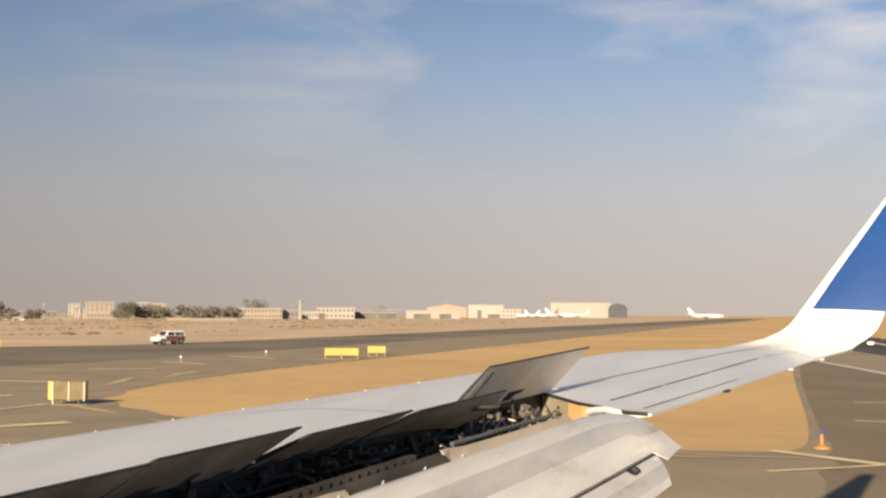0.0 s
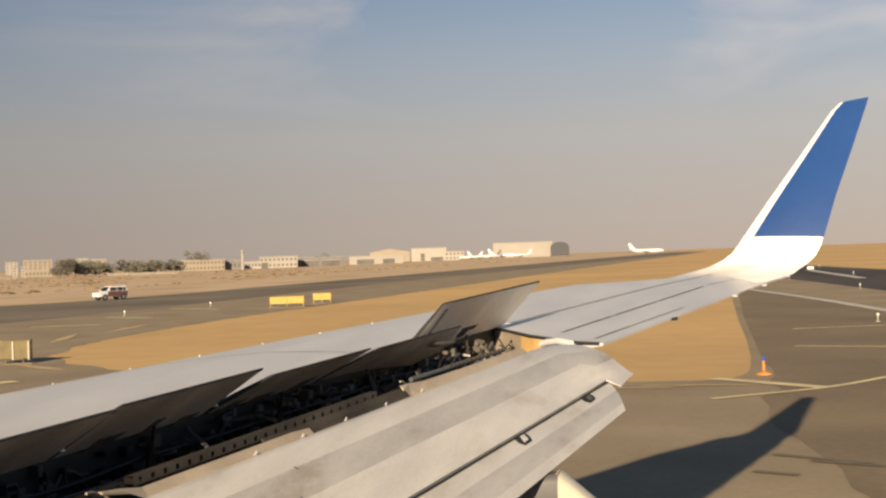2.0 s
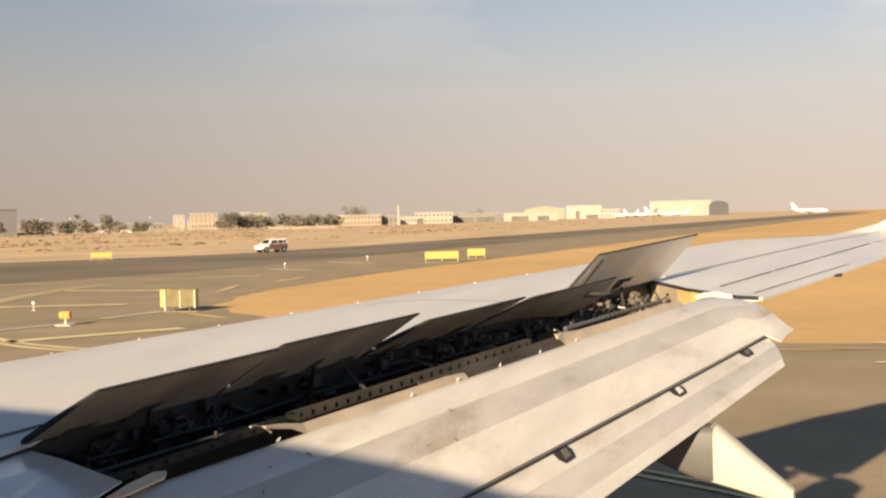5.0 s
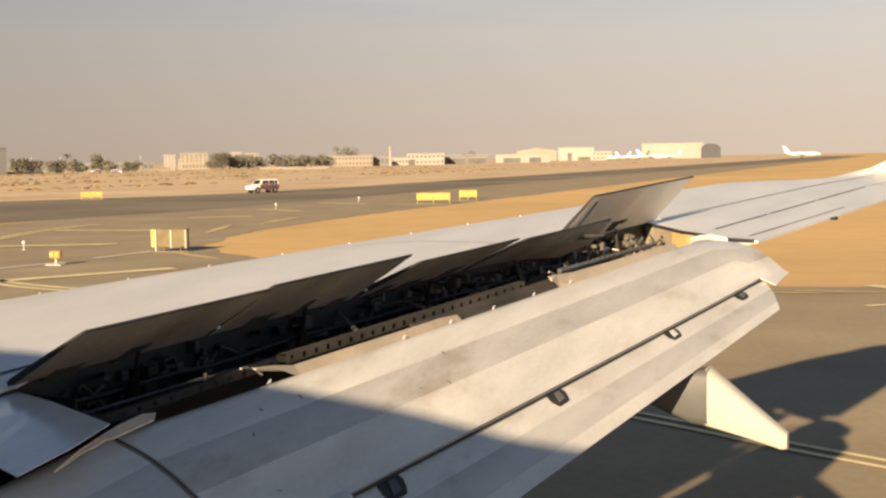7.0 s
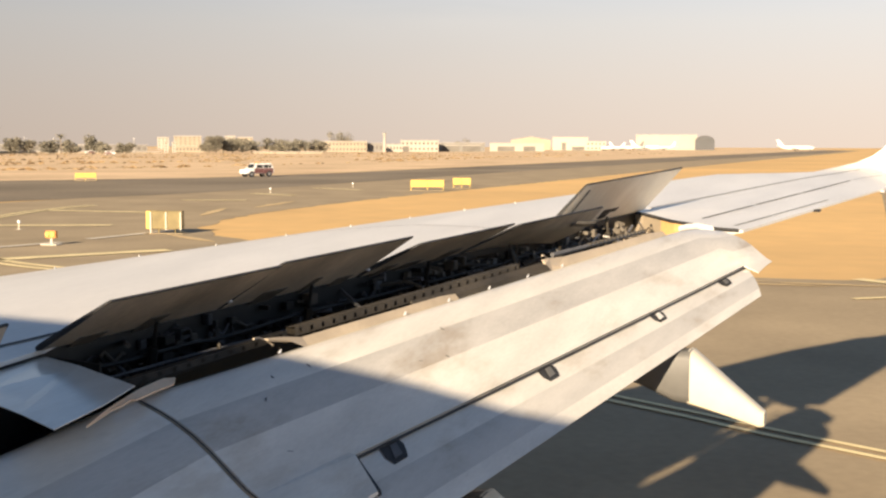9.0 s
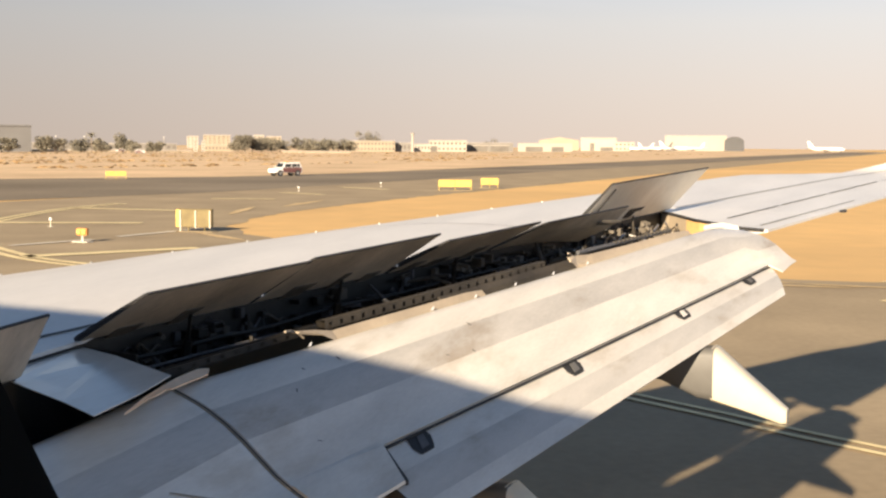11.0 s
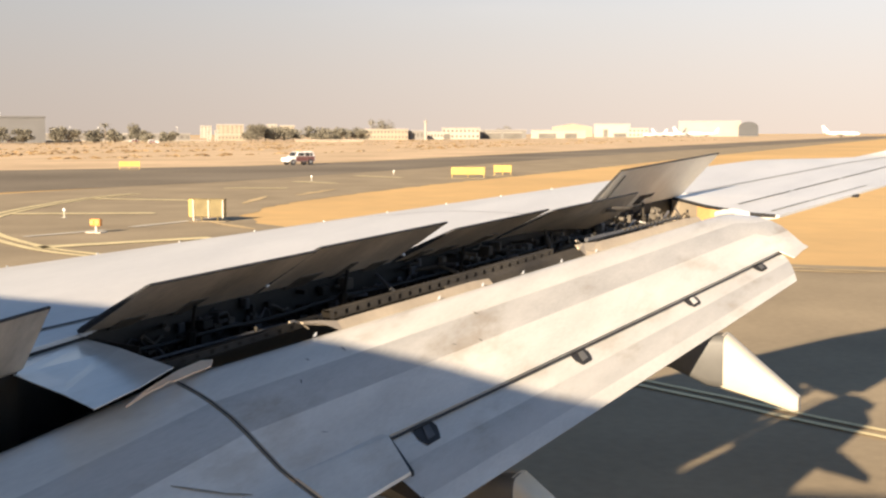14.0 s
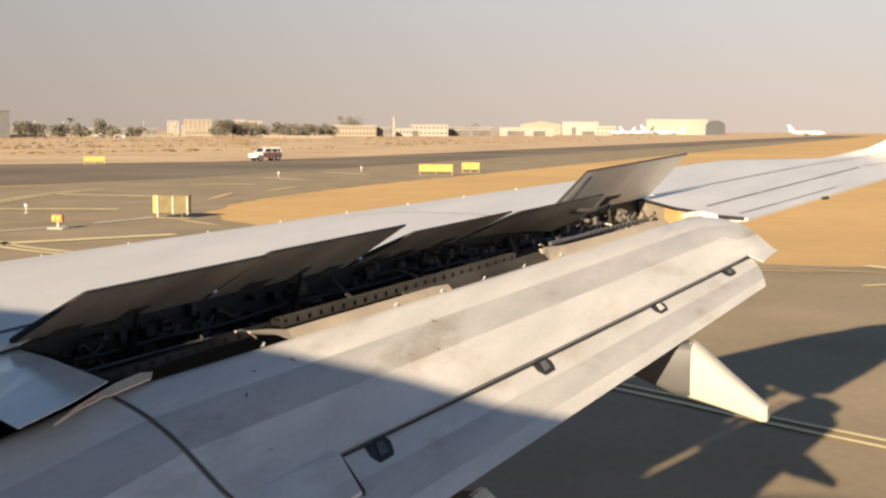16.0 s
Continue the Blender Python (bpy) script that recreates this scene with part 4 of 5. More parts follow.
for k in range(5):
    x, f = rnd.uniform(7.3, 7.5), rnd.uniform(0.38, 0.52)
    q = FB(x).lerp(FE(x), f) + Vector((0, -0.008, -0.022))
    bm = bmesh.new()
    s = rnd.uniform(0.006, 0.014)
    slab(bm, [q + Vector((-s, 0.001, 0)), q + Vector((s * 0.3, 0.004, 0.003)), q + Vector((s, -0.006, -0.006))], (0, -0.004, 0.006))
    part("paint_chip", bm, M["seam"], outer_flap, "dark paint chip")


# canoe fairings hanging below the flap
def fairing(shift):
    front = [(8.40, -0.50, 2.80, 0.07, 0.06), (8.50, -0.85, 2.75, 0.09, 0.10), (8.56, -1.06, 2.705, 0.098, 0.160), (8.585, -1.15, 2.700, 0.10, 0.165)]
    tail = [(8.59, -1.135, 2.700, 0.106, 0.168), (8.60, -1.15, 2.693, 0.108, 0.170), (8.66, -1.36, 2.565, 0.088, 0.106), (8.70, -1.54, 2.456, 0.066, 0.058), (8.705, -1.572, 2.445, 0.052, 0.044)]
    sh = Vector(shift)

    def ring(x, y, z, w, h):
        out = []
        for i in range(16):
            a = 2 * math.pi * i / 16
            ca, sa = math.cos(a), math.sin(a)
            k = 0.42
            out.append(Vector((x + w * math.copysign(abs(ca) ** k, ca), y, z + h * math.copysign(abs(sa) ** k, sa))) + sh)
        return out
    bm = bmesh.new()
    loft(bm, [ring(*s) for s in front])
    # front half is coloured dark for the flap's shade over it
    p = part("flap_fairing", bm, M["under"], airliner, "flap-track fairing, its front dark grey for the flap's shade", True)
    bm = bmesh.new()
    loft(bm, [ring(*s) for s in tail])
    part("fairing_tail", bm, M["cream"], p, "cream-white drooped fairing tail", True)


fairing((0, 0, 0))
fairing((-2.07, 0.54, -0.40))

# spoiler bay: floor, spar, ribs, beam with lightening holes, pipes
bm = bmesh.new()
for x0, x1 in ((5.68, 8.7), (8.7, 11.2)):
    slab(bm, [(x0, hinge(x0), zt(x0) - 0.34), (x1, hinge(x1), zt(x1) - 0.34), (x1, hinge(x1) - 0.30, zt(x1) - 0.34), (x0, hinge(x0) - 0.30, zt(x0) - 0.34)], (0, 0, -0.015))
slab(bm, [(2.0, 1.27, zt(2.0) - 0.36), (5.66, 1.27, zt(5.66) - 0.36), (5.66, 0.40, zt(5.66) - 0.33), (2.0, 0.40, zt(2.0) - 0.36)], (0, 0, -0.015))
for x0, x1 in ((5.68, 7.6), (7.6, 9.3)):          # added unseen wall up to the beam, narrowing the sunlit slit on the ground
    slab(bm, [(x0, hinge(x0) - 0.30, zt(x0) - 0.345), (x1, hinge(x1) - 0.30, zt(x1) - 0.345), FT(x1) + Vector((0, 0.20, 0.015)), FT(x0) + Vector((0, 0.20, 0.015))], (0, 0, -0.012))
bay = part("spoiler_bay", bm, M["bay"], airliner, "grimy bay below the spoilers, its shade in the near-black colour")
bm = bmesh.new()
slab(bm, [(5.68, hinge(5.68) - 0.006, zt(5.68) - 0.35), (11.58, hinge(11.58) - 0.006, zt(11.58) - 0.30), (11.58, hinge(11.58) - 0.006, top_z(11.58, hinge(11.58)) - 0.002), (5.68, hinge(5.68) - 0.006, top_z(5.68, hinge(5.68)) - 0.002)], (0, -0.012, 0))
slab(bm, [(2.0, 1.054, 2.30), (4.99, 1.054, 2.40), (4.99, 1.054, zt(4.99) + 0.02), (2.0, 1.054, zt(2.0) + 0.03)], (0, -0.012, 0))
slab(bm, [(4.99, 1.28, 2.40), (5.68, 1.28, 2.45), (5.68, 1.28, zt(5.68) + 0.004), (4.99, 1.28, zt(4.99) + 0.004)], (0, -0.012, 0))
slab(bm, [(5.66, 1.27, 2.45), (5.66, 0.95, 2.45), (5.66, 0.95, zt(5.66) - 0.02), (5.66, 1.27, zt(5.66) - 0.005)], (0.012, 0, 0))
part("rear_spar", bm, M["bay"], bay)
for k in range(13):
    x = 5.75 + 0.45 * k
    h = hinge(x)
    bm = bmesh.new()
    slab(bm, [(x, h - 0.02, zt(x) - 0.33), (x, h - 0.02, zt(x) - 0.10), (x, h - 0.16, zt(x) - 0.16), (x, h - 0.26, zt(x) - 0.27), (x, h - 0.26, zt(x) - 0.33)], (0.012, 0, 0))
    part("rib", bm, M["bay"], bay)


def beam(x0, x1, material, label, up=(0.07, 0.07), tall=0.042):
    """A channel beam with a row of square lightening holes, just ahead of the flap."""
    n = max(3, round((x1 - x0) / 0.078))
    vs, fs = [], []

    def P(u, w):
        x = x0 + (x1 - x0) * u
        t = FT(x)
        return (x, t.y + 0.165, t.z + up[0] + (up[1] - up[0]) * u - tall + tall * w)
    for k in range(n):
        us = [(k + q) / n for q in (0, 0.38, 0.62, 1)]
        i = len(vs)
        vs += [P(u, w) for u in us for w in (0, 0.20, 0.72, 1)]
        for a in range(3):
            for c in range(3):
                if (a, c) != (1, 1):
                    q = i + a * 4 + c
                    fs.append((q, q + 4, q + 5, q + 1))
    i = len(vs)
    for k in range(n + 1):                        # upper flange and the drop behind it
        p = P(k / n, 1)
        vs += [p, (p[0], p[1] + 0.05, p[2] - 0.004), (p[0], p[1] + 0.05, p[2] - 0.06)]
    for k in range(n):
        q = i + 3 * k
        fs += [(q, q + 1, q + 4, q + 3), (q + 1, q + 2, q + 5, q + 4)]
    me = bpy.data.meshes.new("beam")
    me.from_pydata(vs, [], fs)
    me.materials.append(material)
    part("beam", me, None, bay, label)


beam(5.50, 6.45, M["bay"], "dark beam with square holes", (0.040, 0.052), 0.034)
beam(6.50, 8.36, M["beam"], "grimy tan beam with square holes, darkened for spoiler shade", (0.062, 0.052), 0.048)
# grimy gutter plate between beam and flap
bm = bmesh.new()
loft(bm, [[FT(x) + Vector((0, 0.160, 0.020)), FT(x) + Vector((0, 0.13, -0.008)), FT(x) + Vector((0, 0.09, -0.02)), FT(x) + Vector((0, 0.09, -0.03)), FT(x) + Vector((0, 0.160, 0.008))] for x in span(7.35, 8.75, 6)])
part("gutter_plate", bm, M["beam"], bay, "grimy gutter plate")
# toothed outer rail
bm = bmesh.new()
ra, rb = FT(8.72) + Vector((0, 0.17, 0.045)), FT(9.86) + Vector((0, 0.165, 0.020))
tube(bm, ra, rb, 0.016, 0.012, 8)
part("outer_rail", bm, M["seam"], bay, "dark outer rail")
for k in range(15):
    q = ra.lerp(rb, 0.38 + 0.61 * k / 14)
    bm = bmesh.new()
    box(bm, q.x - 0.014, q.x + 0.014, q.y - 0.015, q.y + 0.015, q.z + 0.002, q.z + 0.018, 0.003)
    part("rail_tooth", bm, M["beam"], bay)


def edge_strip(rows, label):
    """A thin plate standing on the flap's front edge; rows of x, foot and top height over it."""
    bm = bmesh.new()
    loops = []
    for x, lo, hi in rows:
        t = FT(x)
        loops.append([t + Vector((0, 0.012 if lo < 0.03 else 0.03, lo if lo > 0.03 else -0.02)), t + Vector((0, 0.052, hi)), t + Vector((0, 0.058, hi)), t + Vector((0, 0.038, lo - 0.01))])
    loft(bm, loops)
    part("edge_strip", bm, M["tan"], bay, label)


edge_strip([(6.18, 0.080, 0.084), (6.30, 0.050, 0.065), (6.42, 0.022, 0.036), (6.62, 0.020, 0.036), (7.04, 0.018, 0.033), (7.45, 0.018, 0.032), (7.58, 0.018, 0.022)], "tan plate along the flap's front edge")
edge_strip([(8.42, 0.050, 0.070), (8.50, 0.030, 0.068), (8.66, 0.014, 0.050), (9.10, 0.012, 0.040), (9.72, 0.012, 0.034), (9.90, 0.012, 0.020)], "tan plate along the flap's front edge")
# curved levers at the strips' inner ends
for x in (6.10, 8.40):
    t = FT(x)
    bm = bmesh.new()
    bent(bm, [t + Vector(v) for v in ((0.0, 0.04, 0.10), (0.06, 0.05, 0.096), (0.13, 0.05, 0.072), (0.17, 0.04, 0.045))], 0.0055, 8)
    part("lever", bm, M["tan"], bay, "bare metal lever")
bm = bmesh.new()
slab(bm, [(5.662, 0.540, 3.067), (5.607, 0.508, 3.052), (5.460, 0.492, 3.050), (5.300, 0.472, 3.046), (5.282, 0.487, 3.046), (5.199, 0.464, 3.042), (5.130, 0.458, 3.040), (4.90, 0.398, 3.026), (5.107, 0.462, 3.047), (5.328, 0.525, 3.057), (5.428, 0.548, 3.062), (5.626, 0.577, 3.067)], (0, 0, 0.008))
part("closing_plate", bm, M["buff"], bay, "buff closing plate")
# end rib at the outer end of the bay
def end_rib(xs, material, label):
    bm = bmesh.new()
    loft(bm, [[(x + d, CUT(x) + 0.008 + d, top_z(x, CUT(x)) - h) for d, h in ((0, 0.014), (0, 0.24), (-0.01, 0.24), (-0.01, 0.014))] for x in xs])
    part("end_rib", bm, material, bay, label)


end_rib(span(10.80, 11.24, 6), M["primer"], "tan primed end rib")
end_rib(span(11.245, 11.57, 4), M["tan"], "duller tan inner end rib")
bm = bmesh.new()
bent(bm, [(10.89, -0.575, 3.438), (10.82, -0.645, 3.458), (10.68, -0.76, 3.475), (10.58, -0.87, 3.462)], 0.028, 10)
part("edge_tube", bm, M["white"], outer_flap, "white rounded flap-end moulding", True)
# dark bar following the cut, in place of the shade under its edge
bm = bmesh.new()
bent(bm, [(x, CUT(x) + 0.004, top_z(x, CUT(x)) - 0.006) for x in [10.752] + span(10.79, 11.58, 12)], 0.014, 8)
part("cut_edge_bar", bm, M["dark"], wing, "dark bar along the flap bay's outer edge, for its shaded gap")
for x in (12.35, 14.2, 15.3):
    bm = bmesh.new()
    slab(bm, [(x - 0.09, TE(x - 0.09) + 0.02, zt(x) - 0.006), (x + 0.10, TE(x + 0.10) + 0.02, zt(x) - 0.002), (x + 0.06, TE(x) - 0.03, zt(x) - 0.010), (x - 0.05, TE(x) - 0.02, zt(x) - 0.012)], (0, 0, -0.02))
    part("hinge_fairing", bm, M["dark"] if x < 13 else M["wing"], wing)
# pipes, looms and fittings
rnd = random.Random(21)
for k, (dy, dz, r, mt) in enumerate([(0.10, -0.10, 0.012, "bay"), (0.15, -0.15, 0.008, "seam"), (0.22, -0.20, 0.016, "bay"), (0.29, -0.24, 0.011, "dark"), (0.38, -0.24, 0.008, "seam")]):
    pts = []
    for i in range(26):
        x = 5.8 + 5.4 * i / 25
        pts.append((x, hinge(x) - dy + 0.025 * noise.noise((x * 2.1, k * 5.0, 0)), zt(x) + dz + 0.03 * noise.noise((x * 1.7, k * 9.0, 3))))
    bm = bmesh.new()
    bent(bm, pts, r, 6)
    part("pipe", bm, M[mt], bay)
for k in range(120):
    x = rnd.choice([rnd.uniform(5.9, 9.8), rnd.uniform(9.3, 11.3)])
    y = hinge(x) - rnd.uniform(0.1, 0.5)
    z = zt(x) - (rnd.uniform(0.20, 0.32) if x < 9.3 else rnd.uniform(0.12, 0.28))
    bm = bmesh.new()
    q = Vector((x, y, z))
    if k % 3 == 0:
        d = Vector((rnd.uniform(-.6, .6), rnd.uniform(-.4, .4), rnd.uniform(0.1, 0.9))).normalized() * rnd.uniform(0.08, 0.2)
        tube(bm, q, q + d * 0.6, 0.022, 0.022, 8)
        tube(bm, q + d * 0.6, q + d, 0.010, 0.010, 6)
        part("link_rod", bm, M["steel" if x > 10.3 and k % 2 else "beam"], bay)
    elif k % 3 == 1:
        pts = [q + Vector((0.09 * i, rnd.uniform(-.06, .06), 0.07 * math.sin(i * 1.3 + k))) for i in range(5)]
        bent(bm, pts, rnd.uniform(0.006, 0.012), 6)
        part("hose", bm, M["dull_brown" if x > 9.8 and k % 2 else "seam"], bay)
    else:
        s = rnd.uniform(0.03, 0.08) * (1.0 if x < 9.4 else 0.4)
        box(bm, x - s, x + s, y - s * 0.6, y + s * 0.6, z - s * 0.5, z + s * 0.7, 0.006)
        part("fitting", bm, M["beam" if x > 9.2 else "bay"], bay)

# links, rods and unions in the outer bay, paler metals for the sun there
rnd = random.Random(31)
for k in range(46):
    x = rnd.uniform(9.7, 11.1)
    y = hinge(x) - rnd.uniform(0.10, 0.42)
    q = Vector((x, y, zt(x) - rnd.uniform(0.06, 0.20)))
    bm = bmesh.new()
    if k % 2:
        d = Vector((rnd.uniform(-0.14, 0.14), rnd.uniform(-0.08, 0.08), rnd.uniform(0.0, 0.12)))
        tube(bm, q - d * 0.5, q + d * 0.2, 0.013, 0.013, 8)
        tube(bm, q + d * 0.2, q + d, 0.007, 0.007, 6)
        part("push_rod", bm, M[rnd.choice(["steel", "dull_brown", "under"])], bay)
    else:
        pts = [q + Vector((0.05 * i, 0.03 * math.sin(i * 1.1 + k), 0.045 * math.sin(i * 1.4 + k * 0.7))) for i in range(6)]
        bent(bm, pts, rnd.uniform(0.005, 0.010), 6)
        part("hose", bm, M[rnd.choice(["dull_brown", "steel", "beam", "tan"])], bay)
# yoke lifting the outer spoiler
bm = bmesh.new()
for s in (-0.04, 0.04):
    slab(bm, [(10.80 + s, -0.07, 3.49), (10.80 + s, -0.03, 3.29), (10.83 + s, -0.07, 3.28), (10.83 + s, -0.12, 3.47)], (0.012, 0, 0))
tube(bm, (10.74, -0.09, 3.46), (10.87, -0.09, 3.46), 0.016, 0.016, 10)
tube(bm, (10.80, -0.09, 3.45), (10.74, -0.30, 3.27), 0.018, 0.013, 10)
part("spoiler_yoke", bm, M["dull_brown"], bay, "bare metal spoiler yoke")
# dark discs laid on the rib for its shaded holes
for k in range(3):
    bm = bmesh.new()
    q = Vector((11.36 - 0.02 * k, CUT(11.36 - 0.02 * k) + 0.012, zt(11.3) - 0.06 - 0.05 * k))
    tube(bm, q, q + Vector((-0.006, 0.006, 0)), 0.014, 0.014, 8)
    part("rib_hole", bm, M["dark"], bay)
# brackets, boxes and looms on the spar's face
rnd = random.Random(77)
for k in range(260):
    x = rnd.uniform(5.8, 11.2)
    h = top_z(x, hinge(x)) - rnd.uniform(0.03, 0.30)
    y = hinge(x) - 0.02
    bm = bmesh.new()
    # inboard metals are darker: the fuselage's shade is in their colour
    mt = rnd.choice(["bay", "bay", "dark", "beam", "beam", "seam"] if x < 8.0 else ["beam", "beam", "dull_brown", "beam", "seam", "under"] if x > 8.8 else ["beam", "beam", "dull_brown", "dull_brown", "seam", "bay"])
    if k % 5 < 2:
        w, hh, d = rnd.uniform(0.012, 0.045), rnd.uniform(0.012, 0.035), rnd.uniform(0.02, 0.08)
        box(bm, x - w, x + w, y - d, y, h - hh, h + hh, 0.005)
        part("spar_box", bm, M[mt], bay)
    elif k % 5 < 4:
        q = Vector((x, y, h))
        pts = [q + Vector((0.05 * i, -0.02 - 0.03 * abs(math.sin(i * 0.9 + k)), rnd.uniform(-0.05, 0.03) * i * 0.5)) for i in range(6)]
        bent(bm, pts, rnd.uniform(0.004, 0.010), 6)
        part("loom", bm, M[mt], bay)
    else:
        q = Vector((x, y, h))
        tube(bm, q, q + Vector((rnd.uniform(-0.2, 0.2), -rnd.uniform(0.08, 0.2), rnd.uniform(-0.12, 0.05))), 0.010, 0.014, 6)
        part("stay", bm, M[mt], bay)

# fuselage: a closed tube round the camera, with one window opening
# CROWN flattens the unseen roof to shorten its shadow
RF, ZC, CROWN = 1.88, 3.42, 0.86


def shell(radius, hole, name, material, label):
    angs = [radians(a) for a in (*range(-180, 0, 12), 0, *hole[2:], *range(40, 180, 12))]
    ys = sorted({-17.0, -15.0, -12.0, -9.0, -6.0, -4.5, hole[0], hole[1], -1.2, -0.8, -0.4, 0.0, 0.6, 1.3, 2.0, 5.0, 8.0, 11.0, 13.0, 14.5, 15.6})
    scale = {-17.0: 0.35, -15.0: 0.62, -12.0: 0.9, 13.0: 0.9, 14.5: 0.62, 15.6: 0.22}
    vs, fs = [], []
    for y in ys:
        s = scale.get(y, 1.0)
        crown = CROWN + table(y, [(-1.92, 0), (-1.2, -0.038), (-0.8, -0.036), (-0.4, 0.0), (0.6, 0.04), (1.3, 0.06), (20, 0.06)])      # unseen roofline is bent to lay its shadow's edge on wing and flap
        up = 0.9 * (1 - s) if y < 0 else -0.3 * (1 - s)
        vs += [(radius * s * math.cos(a), y, ZC + up + radius * s * math.sin(a) * (crown if a > 0 else 1.0)) for a in angs]
    n = len(angs)
    ih = angs.index(radians(hole[2]))
    for j in range(len(ys) - 1):
        for i in range(n):
            if ys[j] == hole[0] and i == ih:
                continue
            fs.append((j * n + i, j * n + (i + 1) % n, (j + 1) * n + (i + 1) % n, (j + 1) * n + i))
    fs += [tuple(range(n))[::-1], tuple(range((len(ys) - 1) * n, len(ys) * n))]
    me = bpy.data.meshes.new(name)
    me.from_pydata(vs, [], fs)
    me.materials.append(material)
    me.shade_smooth()
    return part(name, me, None, airliner, label)


HOLE = (-2.98, -1.92, 7, 44)
fuselage = shell(RF, HOLE, "fuselage", M["skin"], "white rounded fuselage with a cabin window")
shell(1.74, HOLE, "cabin_lining", M["cabin"], "dark plastic cabin lining round the window")


def frame_loop(rad, y0, y1, z0, z1, power, n=40):
    out = []
    for i in range(n):
        a = 2 * math.pi * (i + 0.5) / n
        ca, sa = math.cos(a), math.sin(a)
        y = (y0 + y1) / 2 + (y1 - y0) / 2 * math.copysign(abs(ca) ** (2 / power), ca)
        z = (z0 + z1) / 2 + (z1 - z0) / 2 * math.copysign(abs(sa) ** (2 / power), sa)
        out.append((rad * math.sqrt(1 - ((z - ZC) / (rad * CROWN)) ** 2), y, z))
    return out


bm = bmesh.new()
loft(bm, [frame_loop(1.884, -3.02, -1.88, 3.58, 4.56, 14), frame_loop(1.884, -2.90, -2.04, 3.64, 4.50, 6), frame_loop(1.74, -2.86, -2.250, 3.64, 4.48, 7),
          frame_loop(1.72, -2.88, -2.236, 3.62, 4.50, 7), frame_loop(1.742, -3.02, -1.88, 3.60, 4.56, 14)], caps=False)
part("window_frame", bm, M["cabin"], fuselage, "dark rounded window surround", True)


# landing gear under the belly
def gear(at, top, r):
    bm = bmesh.new()
    tube(bm, (at[0], at[1], r), (at[0], at[1], top), 0.11, 0.13, 12)
    p = part("gear_strut", bm, M["wing"], airliner)
    for s in (-0.28, 0.28):
        bm = bmesh.new()
        for a, b, r0, r1 in ((-0.16, -0.12, r * 0.86, r), (-0.12, 0.12, r, r), (0.12, 0.16, r, r * 0.86)):
            tube(bm, (at[0] + s + a, at[1], r), (at[0] + s + b, at[1], r), r0, r1, 28)
        w = part("tyre", bm, M["dark"], p)


gear((2.6, 1.9), 3.0, 0.56)
gear((-2.6, 1.9), 3.0, 0.56)
gear((0, 13.0), 2.2, 0.35)


# ---------------------------------------------------------------- airfield furniture
ORIGIN = (1.182, -2.682)


def at_bearing(u, d):
    """A place d metres off along the bearing that lies (u - 804)/2129 off the reference bearing."""
    h = radians(64.99) + math.atan((u - 804) / 2129)
    return ORIGIN[0] + d * math.sin(h), ORIGIN[1] + d * math.cos(h), -math.degrees(h)


def wide(u, d):
    return u / 2129 * d


def taxi_sign(x, y, turn, w, h, label, back=False, panels=2):
    t = thing("taxi_sign", (x, y, 0.02), label, "sign", "", turn)
    n = max(2, panels)
    for k in range(panels):
        x0, x1 = -w / 2 + w * k / panels, -w / 2 + w * (k + 1) / panels
        part("sign_panel", boxed(x0 + 0.01, x1 - 0.01, -0.09, 0.09, 0.32, 0.32 + h, 0.03), M["sign_back"] if back else M["sign"], t)
    part("sign_cap", boxed(-w / 2 - 0.02, w / 2 + 0.02, -0.10, 0.10, 0.325 + h, 0.36 + h), M["sign_back" if back else "sign"], t)
    for k in range(n + 1):
        xx = -w / 2 + 0.08 + (w - 0.16) * k / n
        bm = bmesh.new()
        tube(bm, (xx, 0, 0), (xx, 0, 0.35), 0.035, 0.035, 8)
        part("sign_leg", bm, M["line_w" if back else "sign"], t)
    part("sign_footing", boxed(-w / 2 - 0.1, w / 2 + 0.1, -0.3, 0.3, 0.0, 0.03), M["asphalt"], t, "concrete footing")
    return t


x, y, turn = at_bearing(844, 111)
taxi_sign(x, y, turn + 4, 3.1, 0.62, "yellow taxiway sign of two panels on short legs")
x, y, turn = at_bearing(905, 118)
taxi_sign(x, y, turn + 4, 1.75, 0.62, "shorter yellow taxiway sign on legs", panels=2)
x, y, turn = at_bearing(247, 146)
taxi_sign(x, y, turn, 2.4, 0.55, "yellow sign at the far edge of the road", panels=2)
x, y, turn = at_bearing(387, 57.5)
t = thing("taxi_sign", (x, y, 0.02), "taxiway sign seen from its olive back with pale posts", "sign", "", turn - 26)
for k in range(2):
    part("sign_panel", boxed(-0.76 + 0.80 * k, 0.02 + 0.80 * k, -0.11, 0.11, 0.22, 1.02, 0.02), M["sign_back"], t, "dull olive panel back")
part("sign_cap", boxed(-0.98, 0.84, -0.13, 0.13, 1.02, 1.06, 0.01), M["sign_back"], t)
part("end_face", boxed(-1.0, -0.77, -0.13, 0.13, 0.20, 1.03, 0.02), M["sign"], t, "sunlit yellow end box")
for xx, foot in ((-0.74, 0.0), (0.03, 0.16), (0.76, 0.16)):
    part("sign_post", boxed(xx - 0.03, xx + 0.03, -0.18, -0.115, foot, 1.0, 0.008), M["line_w"], t, "pale upright post")
for xx in (-0.4, 0.42):
    bm = bmesh.new()
    tube(bm, (xx, 0, 0), (xx, 0, 0.23), 0.035, 0.035, 8)
    part("sign_leg", bm, M["sign_back"], t)
